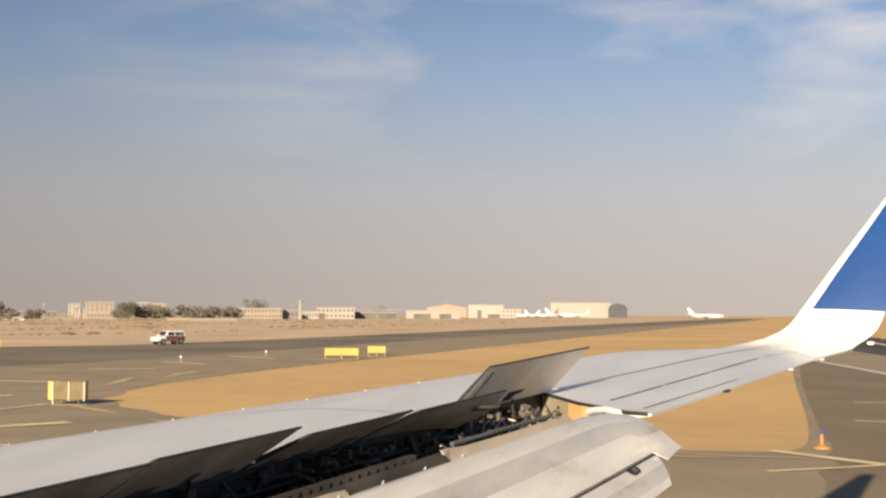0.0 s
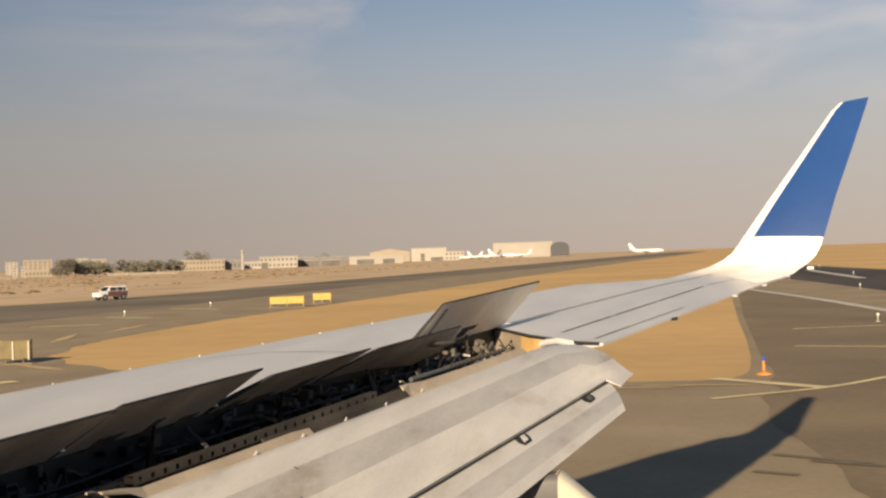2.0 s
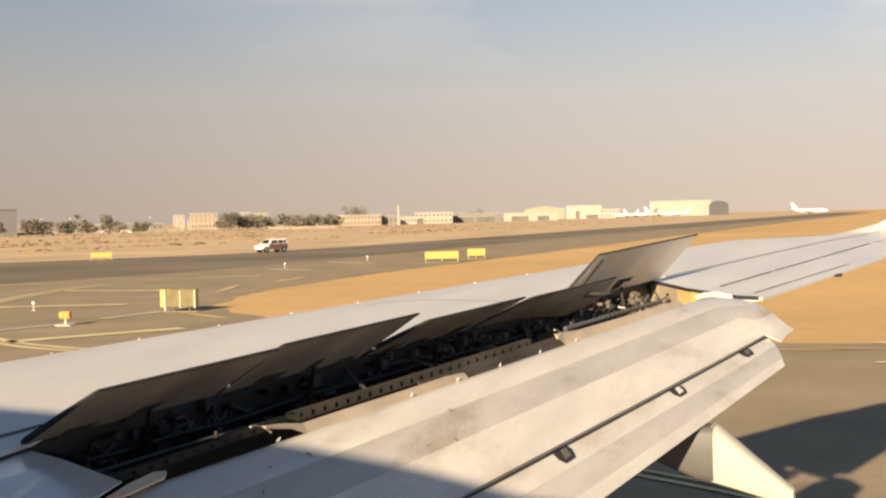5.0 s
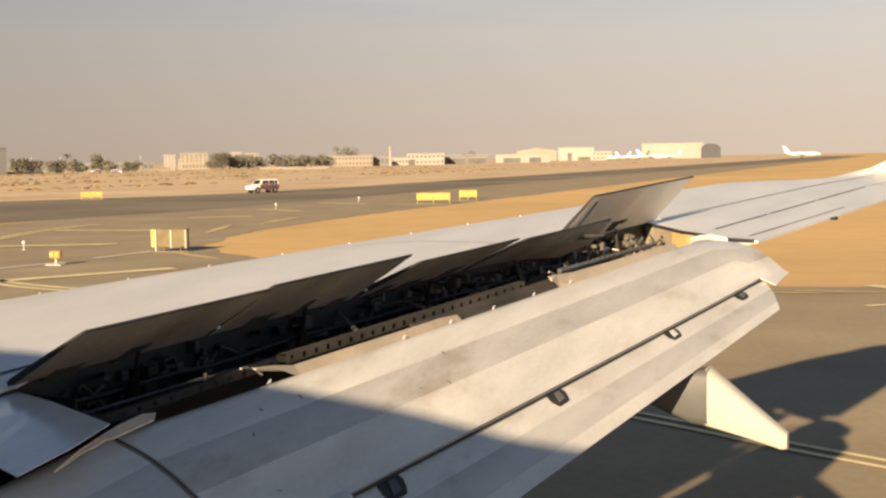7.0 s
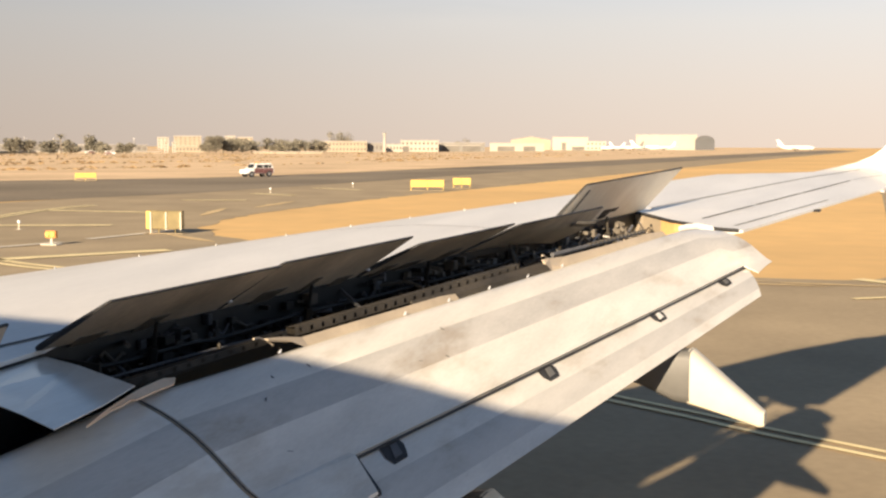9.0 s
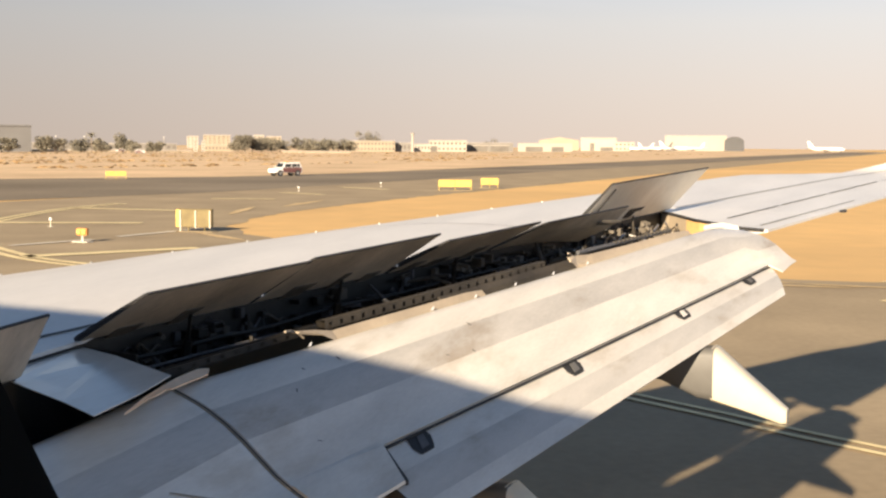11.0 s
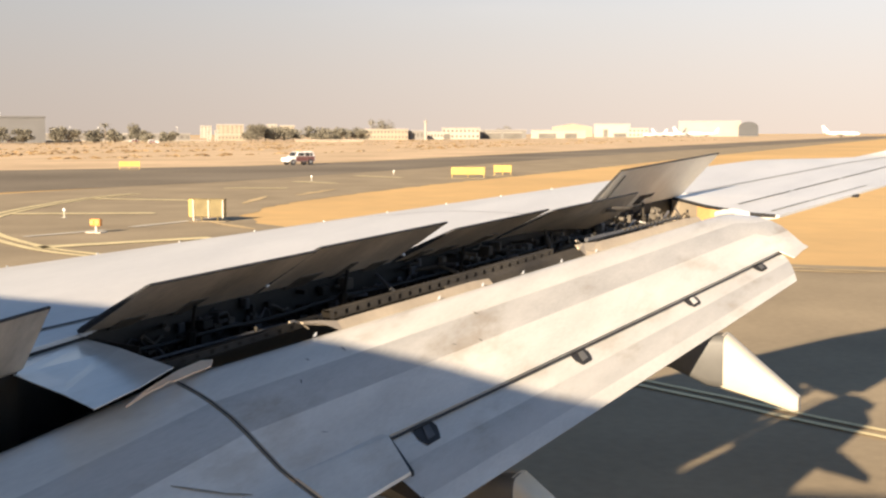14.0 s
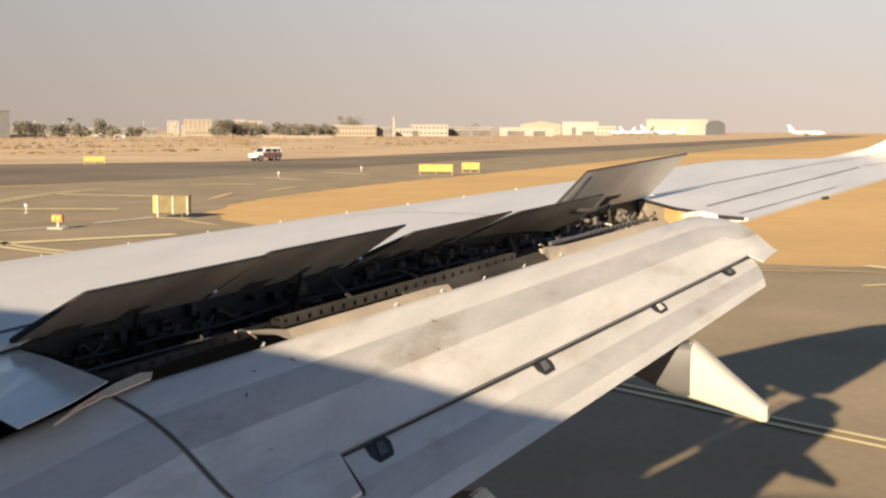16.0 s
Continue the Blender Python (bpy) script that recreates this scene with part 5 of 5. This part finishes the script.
part("sign_footing", boxed(-1.05, 0.95, -0.3, 0.3, 0.0, 0.02), M["asphalt"], t, "concrete footing")

# box-headed lamp on a stand
x, y, turn = at_bearing(186, 52)
t = thing("guard_light", (x, y, 0.02), "orange runway guard light on a short post", "light", "", turn - 32)
bm = bmesh.new()
tube(bm, (0, 0, 0), (0, 0, 0.30), 0.05, 0.04, 10)
part("post", bm, M["line_w"], t)
part("footing", boxed(-0.35, 0.35, -0.25, 0.25, 0.0, 0.04), M["line_w"], t)
part("lamp_box", boxed(-0.24, 0.24, -0.10, 0.10, 0.28, 0.58, 0.03), M["orange"], t, "orange lamp housing")
for s in (-0.12, 0.12):
    bm = bmesh.new()
    tube(bm, (s, -0.14, 0.44), (s, -0.10, 0.44), 0.09, 0.09, 14)
    part("lens", bm, M["sign"], t)


def edge_light(x, y, tall=0.32):
    t = thing("edge_light", (x, y, 0.02), "small white edge light on a thin stem", "light", "taxiway edge lights")
    bm = bmesh.new()
    tube(bm, (0, 0, 0), (0, 0, 0.02), 0.14, 0.12, 12)
    tube(bm, (0, 0, 0.02), (0, 0, tall), 0.025, 0.025, 8)
    part("stem", bm, M["line_w"], t)
    bm = bmesh.new()
    tube(bm, (0, 0, tall), (0, 0, tall + 0.13), 0.075, 0.055, 12)
    part("lens", bm, M["lamp"], t)
    return t


first = edge_light(*at_bearing(130, 62)[:2])
for u, d in ((568, 106), (713, 120)):
    x, y, _ = at_bearing(u, d)
    copy_thing(first, pose(x, y, 0.02))
for x, y in ((68.0, -6.3), (224.4, -5.7), (164.6, -9.0), (190, 7.4), (150, -1.2), (128, -14), (116, -7.6)):
    copy_thing(first, pose(x, y, 0.025))

# yellow marker post with a blue cap on an orange-rimmed base
t = thing("marker_post", (41.6, -1.3, 0.02), "orange marker post with a blue cap on a round base", "marker")
bm = bmesh.new()
tube(bm, (0, 0, 0), (0, 0, 0.05), 0.27, 0.25, 20)
part("base_rim", bm, M["orange"], t)
bm = bmesh.new()
tube(bm, (0, 0, 0.05), (0, 0, 0.10), 0.20, 0.12, 20)
part("base", bm, M["orange"], t, "orange base")
bm = bmesh.new()
tube(bm, (0, 0, 0.12), (0, 0, 0.46), 0.055, 0.045, 12)
part("post", bm, M["orange"], t)
bm = bmesh.new()
tube(bm, (0, 0, 0.46), (0, 0, 0.58), 0.06, 0.045, 12)
part("cap", bm, M["bluecap"], t, "blue cap")

# white off-road car on the service road
x, y, turn = at_bearing(545, 160)
car = thing("car", (x, y, 0.03), "off-road car with white bonnet and dark maroon sides on the road", "car", "", turn + 34)
prof = [(-2.15, 0.45), (-2.15, 0.95), (-1.0, 1.12), (-0.55, 1.75), (1.75, 1.78), (2.1, 1.1), (2.12, 0.45)]
bm = bmesh.new()
slab(bm, [(cx, -0.85, cz) for cx, cz in prof], (0, 1.7, 0))
bmesh.ops.bevel(bm, geom=list(bm.edges), offset=0.06, segments=2, affect="EDGES")
part("body", bm, M["white"], car)
for a, b in ((-0.62, 0.35), (0.45, 1.25), (1.32, 1.72)):
    for s in (-0.856, 0.846):
        part("window", boxed(a, b, s, s + 0.01, 1.18, 1.62), M["glass"], car)
bm = bmesh.new()
slab(bm, [(-1.04, -0.7, 1.17), (-1.04, 0.7, 1.17), (-0.66, 0.64, 1.68), (-0.66, -0.64, 1.68)], (-0.012, 0, 0.01))
part("windscreen", bm, M["glass"], car)
for s in (-0.862, 0.852):
    part("side_panel", boxed(-0.95, 2.0, s, s + 0.01, 0.50, 1.14), M["maroon"], car, "dark maroon side")
part("tail_panel", boxed(2.115, 2.13, -0.75, 0.75, 0.5, 1.1), M["maroon"], car, "dark maroon tail")
part("light_bar", boxed(0.0, 0.25, -0.5, 0.5, 1.79, 1.91, 0.03), M["orange"], car)
for wx in (-1.35, 1.35):
    for s in (-0.88, 0.64):
        bm = bmesh.new()
        tube(bm, (wx, s, 0.40), (wx, s + 0.24, 0.40), 0.40, 0.40, 20)
        w = part("wheel", bm, M["dark"], car)
        bm = bmesh.new()
        tube(bm, (wx, s - 0.006, 0.40), (wx, s + 0.246, 0.40), 0.2, 0.2, 14)
        part("rim", bm, M["steel"], w)
for s in (-0.62, 0.62):
    part("headlight", boxed(-2.17, -2.13, s - 0.14, s + 0.14, 0.74, 0.9), M["lamp"], car)


# ---------------------------------------------------------------- far side of the field
def far_building(name, u0, u1, h_u, d, wall, label, cols=0, rows=1, depth=None, roof="flat", category="building", doors=(), base_d=None, turn=0.0):
    """A block whose front spans the bearings u0 to u1; h_u is its height in the same units."""
    w, h = wide(u1 - u0, d), wide(h_u, d)
    x, y, rz = at_bearing((u0 + u1) / 2, d)
    t = thing(name, (x, y, 0), label, category, "", rz + turn)
    dep = depth or max(10.0, w * 0.4)
    bm = bmesh.new()
    if roof == "gable":
        loft(bm, [[(-w / 2, yy, 0), (w / 2, yy, 0), (w / 2, yy, h * 0.74), (0, yy, h), (-w / 2, yy, h * 0.74)] for yy in (0, dep)])
    elif roof == "arch":
        loft(bm, [[(-w / 2, yy, 0), (w / 2, yy, 0)] + [(w / 2 * math.cos(a * math.pi / 10), yy, h * 0.62 + h * 0.38 * math.sin(a * math.pi / 10)) for a in range(11)] for yy in (0, dep)])
    else:
        box(bm, -w / 2, w / 2, 0, dep, 0, h)
    part("wall", bm, wall, t)
    if roof == "flat":
        part("roof", boxed(-w / 2 - 0.4, w / 2 + 0.4, -0.5, dep + 0.4, h, h + max(0.35, h * 0.06)), wall if name == "warehouse" else M["roof"], t)
    elif roof == "gable":
        bm = bmesh.new()
        for s in (-1, 1):
            slab(bm, [(s * (w / 2 + 0.5), -0.6, h * 0.735), (0, -0.6, h + 0.02), (0, dep + 0.5, h + 0.02), (s * (w / 2 + 0.5), dep + 0.5, h * 0.735)], (0, 0, 0.3))
        part("roof", bm, M["roof"], t)
    for i in range(cols):
        for j in range(rows):
            cw, ch = w / cols, h / rows
            xc, zc = -w / 2 + cw * (i + 0.5), ch * (j + 0.52)
            part("window", boxed(xc - cw * 0.26, xc + cw * 0.26, -0.06, 0.10, zc - ch * 0.2, zc + ch * 0.22), M["opening"], t)
    for a, b, top in doors:
        part("hangar_door", boxed(-w / 2 + w * a, -w / 2 + w * b, -0.12, 0.2, 0.0, h * top), M["opening"], t, "wide dark doorway")
        part("door_frame", boxed(-w / 2 + w * a - 0.4, -w / 2 + w * b + 0.4, -0.25, -0.02, h * top, h * top + 0.4), M["roof"], t)
    return t


FB_ = far_building
FB_("warehouse", -40, 92, 42, 620, M["slate"], "large dark grey windowless warehouse in haze")
FB_("low_building", 98, 238, 11, 830, M["shade"], "long low grey building behind trees", cols=16)
FB_("low_building", 240, 352, 11, 800, M["shade"], "long row of low grey sheds", cols=12)
FB_("apartment_block", 373, 392, 20, 1300, M["pale"], "pale concrete apartment block", cols=3, rows=5)
FB_("apartment_block", 402, 448, 22, 1350, M["plaster"], "pale concrete apartment block with dark windows", cols=6, rows=6)
FB_("water_tower_block", 384, 391, 18, 700, M["pale"], "slim white water tower", cols=1, rows=4, depth=4)
FB_("water_tower_block", 398, 404, 18, 700, M["pale"], "slim white water tower", cols=1, rows=4, depth=4)
FB_("low_building", 404, 452, 10, 760, M["plaster"], "low cream building with small windows", cols=8)
FB_("apartment_block", 459, 487, 20, 1400, M["plaster"], "cream concrete apartment block", cols=4, rows=6)
FB_("apartment_block", 490, 508, 22, 1400, M["pale"], "pale concrete apartment block", cols=3, rows=5)
FB_("apartment_block", 512, 538, 20, 1400, M["plaster"], "cream concrete apartment block", cols=4, rows=5)
FB_("terminal_building", 652, 738, 18, 820, M["plaster"], "cream flat-roofed building with small windows", cols=14, rows=2)
FB_("annex", 738, 766, 15, 830, M["shade"], "plain grey annex building", cols=4)
FB_("terminal_building", 772, 800, 13, 850, M["pale"], "low white airfield building", cols=5)
FB_("terminal_building", 798, 864, 19, 880, M["pale"], "white flat-roofed airfield building", cols=9, rows=2, doors=((0.05, 0.22, 0.5),))
FB_("shed", 864, 946, 15, 900, M["shade"], "grey open-sided airfield shed", doors=((0.08, 0.45, 0.7), (0.52, 0.9, 0.7)))
FB_("shed", 955, 1050, 14, 980, M["pale"], "white shed with wide dark doors", doors=((0.14, 0.46, 0.62), (0.62, 0.84, 0.62)))
FB_("hangar", 992, 1062, 23, 1400, M["plaster"], "big pale hangar with a shallow roof", roof="gable", depth=60)
FB_("hangar", 1066, 1128, 22, 1250, M["pale"], "white hangar with a tall dark door", doors=((0.26, 0.38, 0.62), (0.55, 0.9, 0.3)), cols=0)
FB_("annex", 1126, 1160, 15, 1250, M["pale"], "low white hangar annex", cols=5, rows=2)
FB_("hangar", 1216, 1320, 25, 1500, M["pale"], "long white aircraft hangar", cols=0, doors=((0.02, 0.12, 0.3),), depth=50)
FB_("hangar", 1320, 1353, 25, 1500, M["shaded_end"], "hangar end block, its shaded side in dark grey", roof="arch", depth=55)
FB_("perimeter_wall", 540, 660, 2.6, 640, M["plaster"], "long low pale perimeter wall", depth=0.5, category="wall")
FB_("perimeter_wall", 100, 372, 2.4, 640, M["plaster"], "long low pale perimeter wall", depth=0.5, category="wall")

# flood-light mast and lamp posts along the perimeter
def light_mast(u, d, h, head):
    x, y, rz = at_bearing(u, d)
    t = thing("light_mast", (x, y, 0), "tall grey light mast with a pale lamp head" if head else "thin grey lamp post by the perimeter wall", "lamp post", "", rz)
    bm = bmesh.new()
    tube(bm, (0, 0, 0), (0, 0, h), 0.22, 0.12, 8)
    part("pole", bm, M["roof"], t)
    part("lamp_head", boxed(-0.9 if head else -0.3, 0.9 if head else 0.3, -0.4, 0.4, h, h + (1.9 if head else 0.3), 0.05), M["lamp"], t, "pale lamp head")


light_mast(16, 520, 11.5, True)
for u in (143, 193, 262, 332):
    light_mast(u, 640, 7.5, False)
for u, d, turn_by in ((36, 600, 10), (290, 520, 172), (255, 600, 5)):
    x, y, rz = at_bearing(u, d)
    copy_thing(car, pose(x, y, 0.02, 0, 0, rz + turn_by))

# control mast
x, y, rz = at_bearing(769, 800)
t = thing("mast", (x, y, 0), "slender white control mast with a cabin", "tower", "", rz)
bm = bmesh.new()
tube(bm, (0, 0, 0), (0, 0, 11.0), 0.9, 0.7, 12)
part("shaft", bm, M["pale"], t)
bm = bmesh.new()
tube(bm, (0, 0, 11.0), (0, 0, 12.6), 1.0, 1.3, 12)
part("cabin", bm, M["pale"], t)
bm = bmesh.new()
tube(bm, (0, 0, 12.6), (0, 0, 14.6), 0.12, 0.05, 6)
part("antenna", bm, M["steel"], t)


def jet(u, d, length, turn, label, tail="white", high_wing=False):
    """A parked aircraft with the nose to local -x."""
    x, y, rz = at_bearing(u, d)
    t = thing("parked_jet", (x, y, 0), label, "airplane", "parked aircraft", rz + turn)
    k = length / 36.0
    sec = [(-18, 0.15, 3.1), (-17, 0.9, 3.2), (-15, 1.6, 3.4), (-12, 1.95, 3.5), (8, 1.95, 3.5), (13, 1.3, 4.0), (17.5, 0.35, 4.6)]
    bm = bmesh.new()
    loft(bm, [[(sx * k, r * k * math.cos(a * math.pi / 7), z * k + r * k * math.sin(a * math.pi / 7)) for a in range(14)] for sx, r, z in sec])
    part("fuselage", bm, M["white"], t, "", True)
    wz = (5.2 if high_wing else 2.7) * k
    for s in (-1, 1):
        bm = bmesh.new()
        slab(bm, [(-4 * k, s * 1.0 * k, wz), (2 * k, s * 1.0 * k, wz), (6.5 * k, s * 16 * k, wz + 1.2 * k), (5 * k, s * 16 * k, wz + 1.2 * k)], (0, 0, 0.35 * k))
        part("wing", bm, M["white"], t)
        bm = bmesh.new()
        slab(bm, [(13 * k, s * 0.4 * k, 4.8 * k), (16 * k, s * 0.4 * k, 4.8 * k), (18 * k, s * 6 * k, 5.2 * k), (16.6 * k, s * 6 * k, 5.2 * k)], (0, 0, 0.2 * k))
        part("tailplane", bm, M["white"], t)
        bm = bmesh.new()
        tube(bm, (-3 * k, s * 5 * k, wz - 0.9 * k), (1 * k, s * 5 * k, wz - 0.9 * k), 1.0 * k, 0.6 * k, 12)
        part("engine", bm, M["steel"], t)
    bm = bmesh.new()
    slab(bm, [(11 * k, -0.15 * k, 4.9 * k), (17 * k, -0.15 * k, 4.9 * k), (19.5 * k, -0.15 * k, 11.5 * k), (17 * k, -0.15 * k, 11.5 * k)], (0, 0.3 * k, 0))
    part("fin", bm, M[tail], t)
    for gx, gy in ((-14, 0), (0.5, -2.6), (0.5, 2.6)):
        bm = bmesh.new()
        tube(bm, (gx * k, gy * k, 0), (gx * k, gy * k, 2.6 * k), 0.35 * k, 0.25 * k, 8)
        part("landing_gear", bm, M["dark"], t)
    return t


jet(1500, 1200, 34, 170, "white airliner standing at the far end of the road", "white")
jet(1172, 1250, 26, 20, "small white aircraft parked by the hangar")
jet(1188, 1300, 28, 150, "small white aircraft parked by the hangar")
jet(1206, 1300, 30, 35, "white aircraft with a dark fin by the hangar", "shade")
jet(1232, 1320, 34, 160, "white aircraft nose-in at the long hangar")
jet(1262, 1350, 30, 30, "white aircraft in front of the long hangar")


# ---------------------------------------------------------------- trees
def tree_at(u, d, h, spread, seed, palm=False):
    rnd = random.Random(seed)
    x, y, rz = at_bearing(u, d)
    t = thing("palm_tree" if palm else "tree", (x, y, 0), "hazy date palm with drooping fronds" if palm else "dark green tree with an uneven crown, paled for haze", "tree", "" if palm else "field-edge trees", rz)
    bm = bmesh.new()
    if palm:
        bent(bm, [(0, 0, 0), (0.1, 0, h * 0.35), (0.0, 0.1, h * 0.72)], 0.22, 8)
        part("trunk", bm, M["bark"], t)
        bm = bmesh.new()
        for k in range(26):
            a, up, L = rnd.uniform(0, 6.28), rnd.uniform(-0.1, 1.1), spread * rnd.uniform(0.7, 1.1)
            prev = None
            for i in range(6):
                s = i / 5
                r = L * s * math.cos(up * 0.8)
                z = h * 0.72 + L * (s * math.sin(up) - 0.55 * s * s)
                wd = 0.35 * math.sin(math.pi * min(1, s + 0.12)) + 0.04
                c, sn = math.cos(a), math.sin(a)
                cur = (bm.verts.new((r * c - wd * sn, r * sn + wd * c, z - 0.12)), bm.verts.new((r * c, r * sn, z)), bm.verts.new((r * c + wd * sn, r * sn - wd * c, z - 0.12)))
                if prev:
                    bm.faces.new((prev[0], prev[1], cur[1], cur[0]))
                    bm.faces.new((prev[1], prev[2], cur[2], cur[1]))
                prev = cur
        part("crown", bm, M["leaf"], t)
        return t
    tube(bm, (0, 0, 0), (0, 0, h * 0.45), 0.30, 0.16, 8)
    for k in range(5):
        a = rnd.uniform(0, 6.28)
        tube(bm, (0, 0, h * (0.25 + 0.04 * k)), (spread * 0.5 * math.cos(a), spread * 0.5 * math.sin(a), h * rnd.uniform(0.55, 0.75)), 0.12, 0.05, 6)
    part("trunk", bm, M["bark"], t)
    vs, fs = [], []
    lobes = [(rnd.uniform(-0.6, 0.6) * spread, rnd.uniform(-0.5, 0.5) * spread, h * rnd.uniform(0.22, 0.82), rnd.uniform(0.3, 0.55)) for _ in range(13)]
    for lx, ly, lz, lr in lobes:
        for k in range(130):
            v = Vector((rnd.gauss(0, 1), rnd.gauss(0, 1), rnd.gauss(0, 1))).normalized() * rnd.uniform(0.55, 1.0)
            c = Vector((lx + v.x * lr * spread, ly + v.y * lr * spread, lz + v.z * lr * h * 0.5))
            if c.z < h * 0.1:
                continue
            n = Vector((rnd.gauss(0, 1), rnd.gauss(0, 1), rnd.gauss(0, 1))).normalized()
            u = n.orthogonal().normalized()
            w = n.cross(u)
            s = rnd.uniform(0.25, 0.55)
            i = len(vs)
            vs += [c + u * s, c + w * s * 0.7, c - u * s, c - w * s * 0.6]
            fs.append((i, i + 1, i + 2, i + 3))
    me = bpy.data.meshes.new("crown")
    me.from_pydata([tuple(v) for v in vs], [], fs)
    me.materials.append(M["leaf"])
    part("crown", me, None, t)
    return t


tree_at(205, 560, 11.0, 3.4, 1, True)
for k, (u, d, h, sp) in enumerate([(124, 560, 6.6, 4.0), (142, 600, 5.6, 3.5), (186, 580, 6.0, 3.5), (222, 580, 6.2, 3.6), (262, 600, 8.4, 3.2), (275, 590, 6.2, 3.6),
                                    (318, 620, 5.2, 3.4), (462, 690, 8.4, 4.6), (474, 680, 9.2, 4.6), (487, 690, 8.0, 4.6), (503, 700, 7.2, 4.6), (520, 700, 7.8, 5.0), (536, 710, 6.8, 4.6),
                                    (568, 720, 7.6, 5.0), (585, 720, 6.8, 5.0), (602, 730, 7.4, 5.0), (620, 730, 6.6, 4.6), (638, 740, 7.0, 4.6), (655, 740, 6.4, 4.2), (700, 1150, 17.5, 7.0), (684, 1150, 16.5, 7.0),
                                    (905, 1050, 9.5, 5.0), (60, 560, 6.0, 4.2), (20, 560, 6.6, 4.2)]):
    tree_at(u, d, h * 1.12, sp * 1.5, 50 + k)
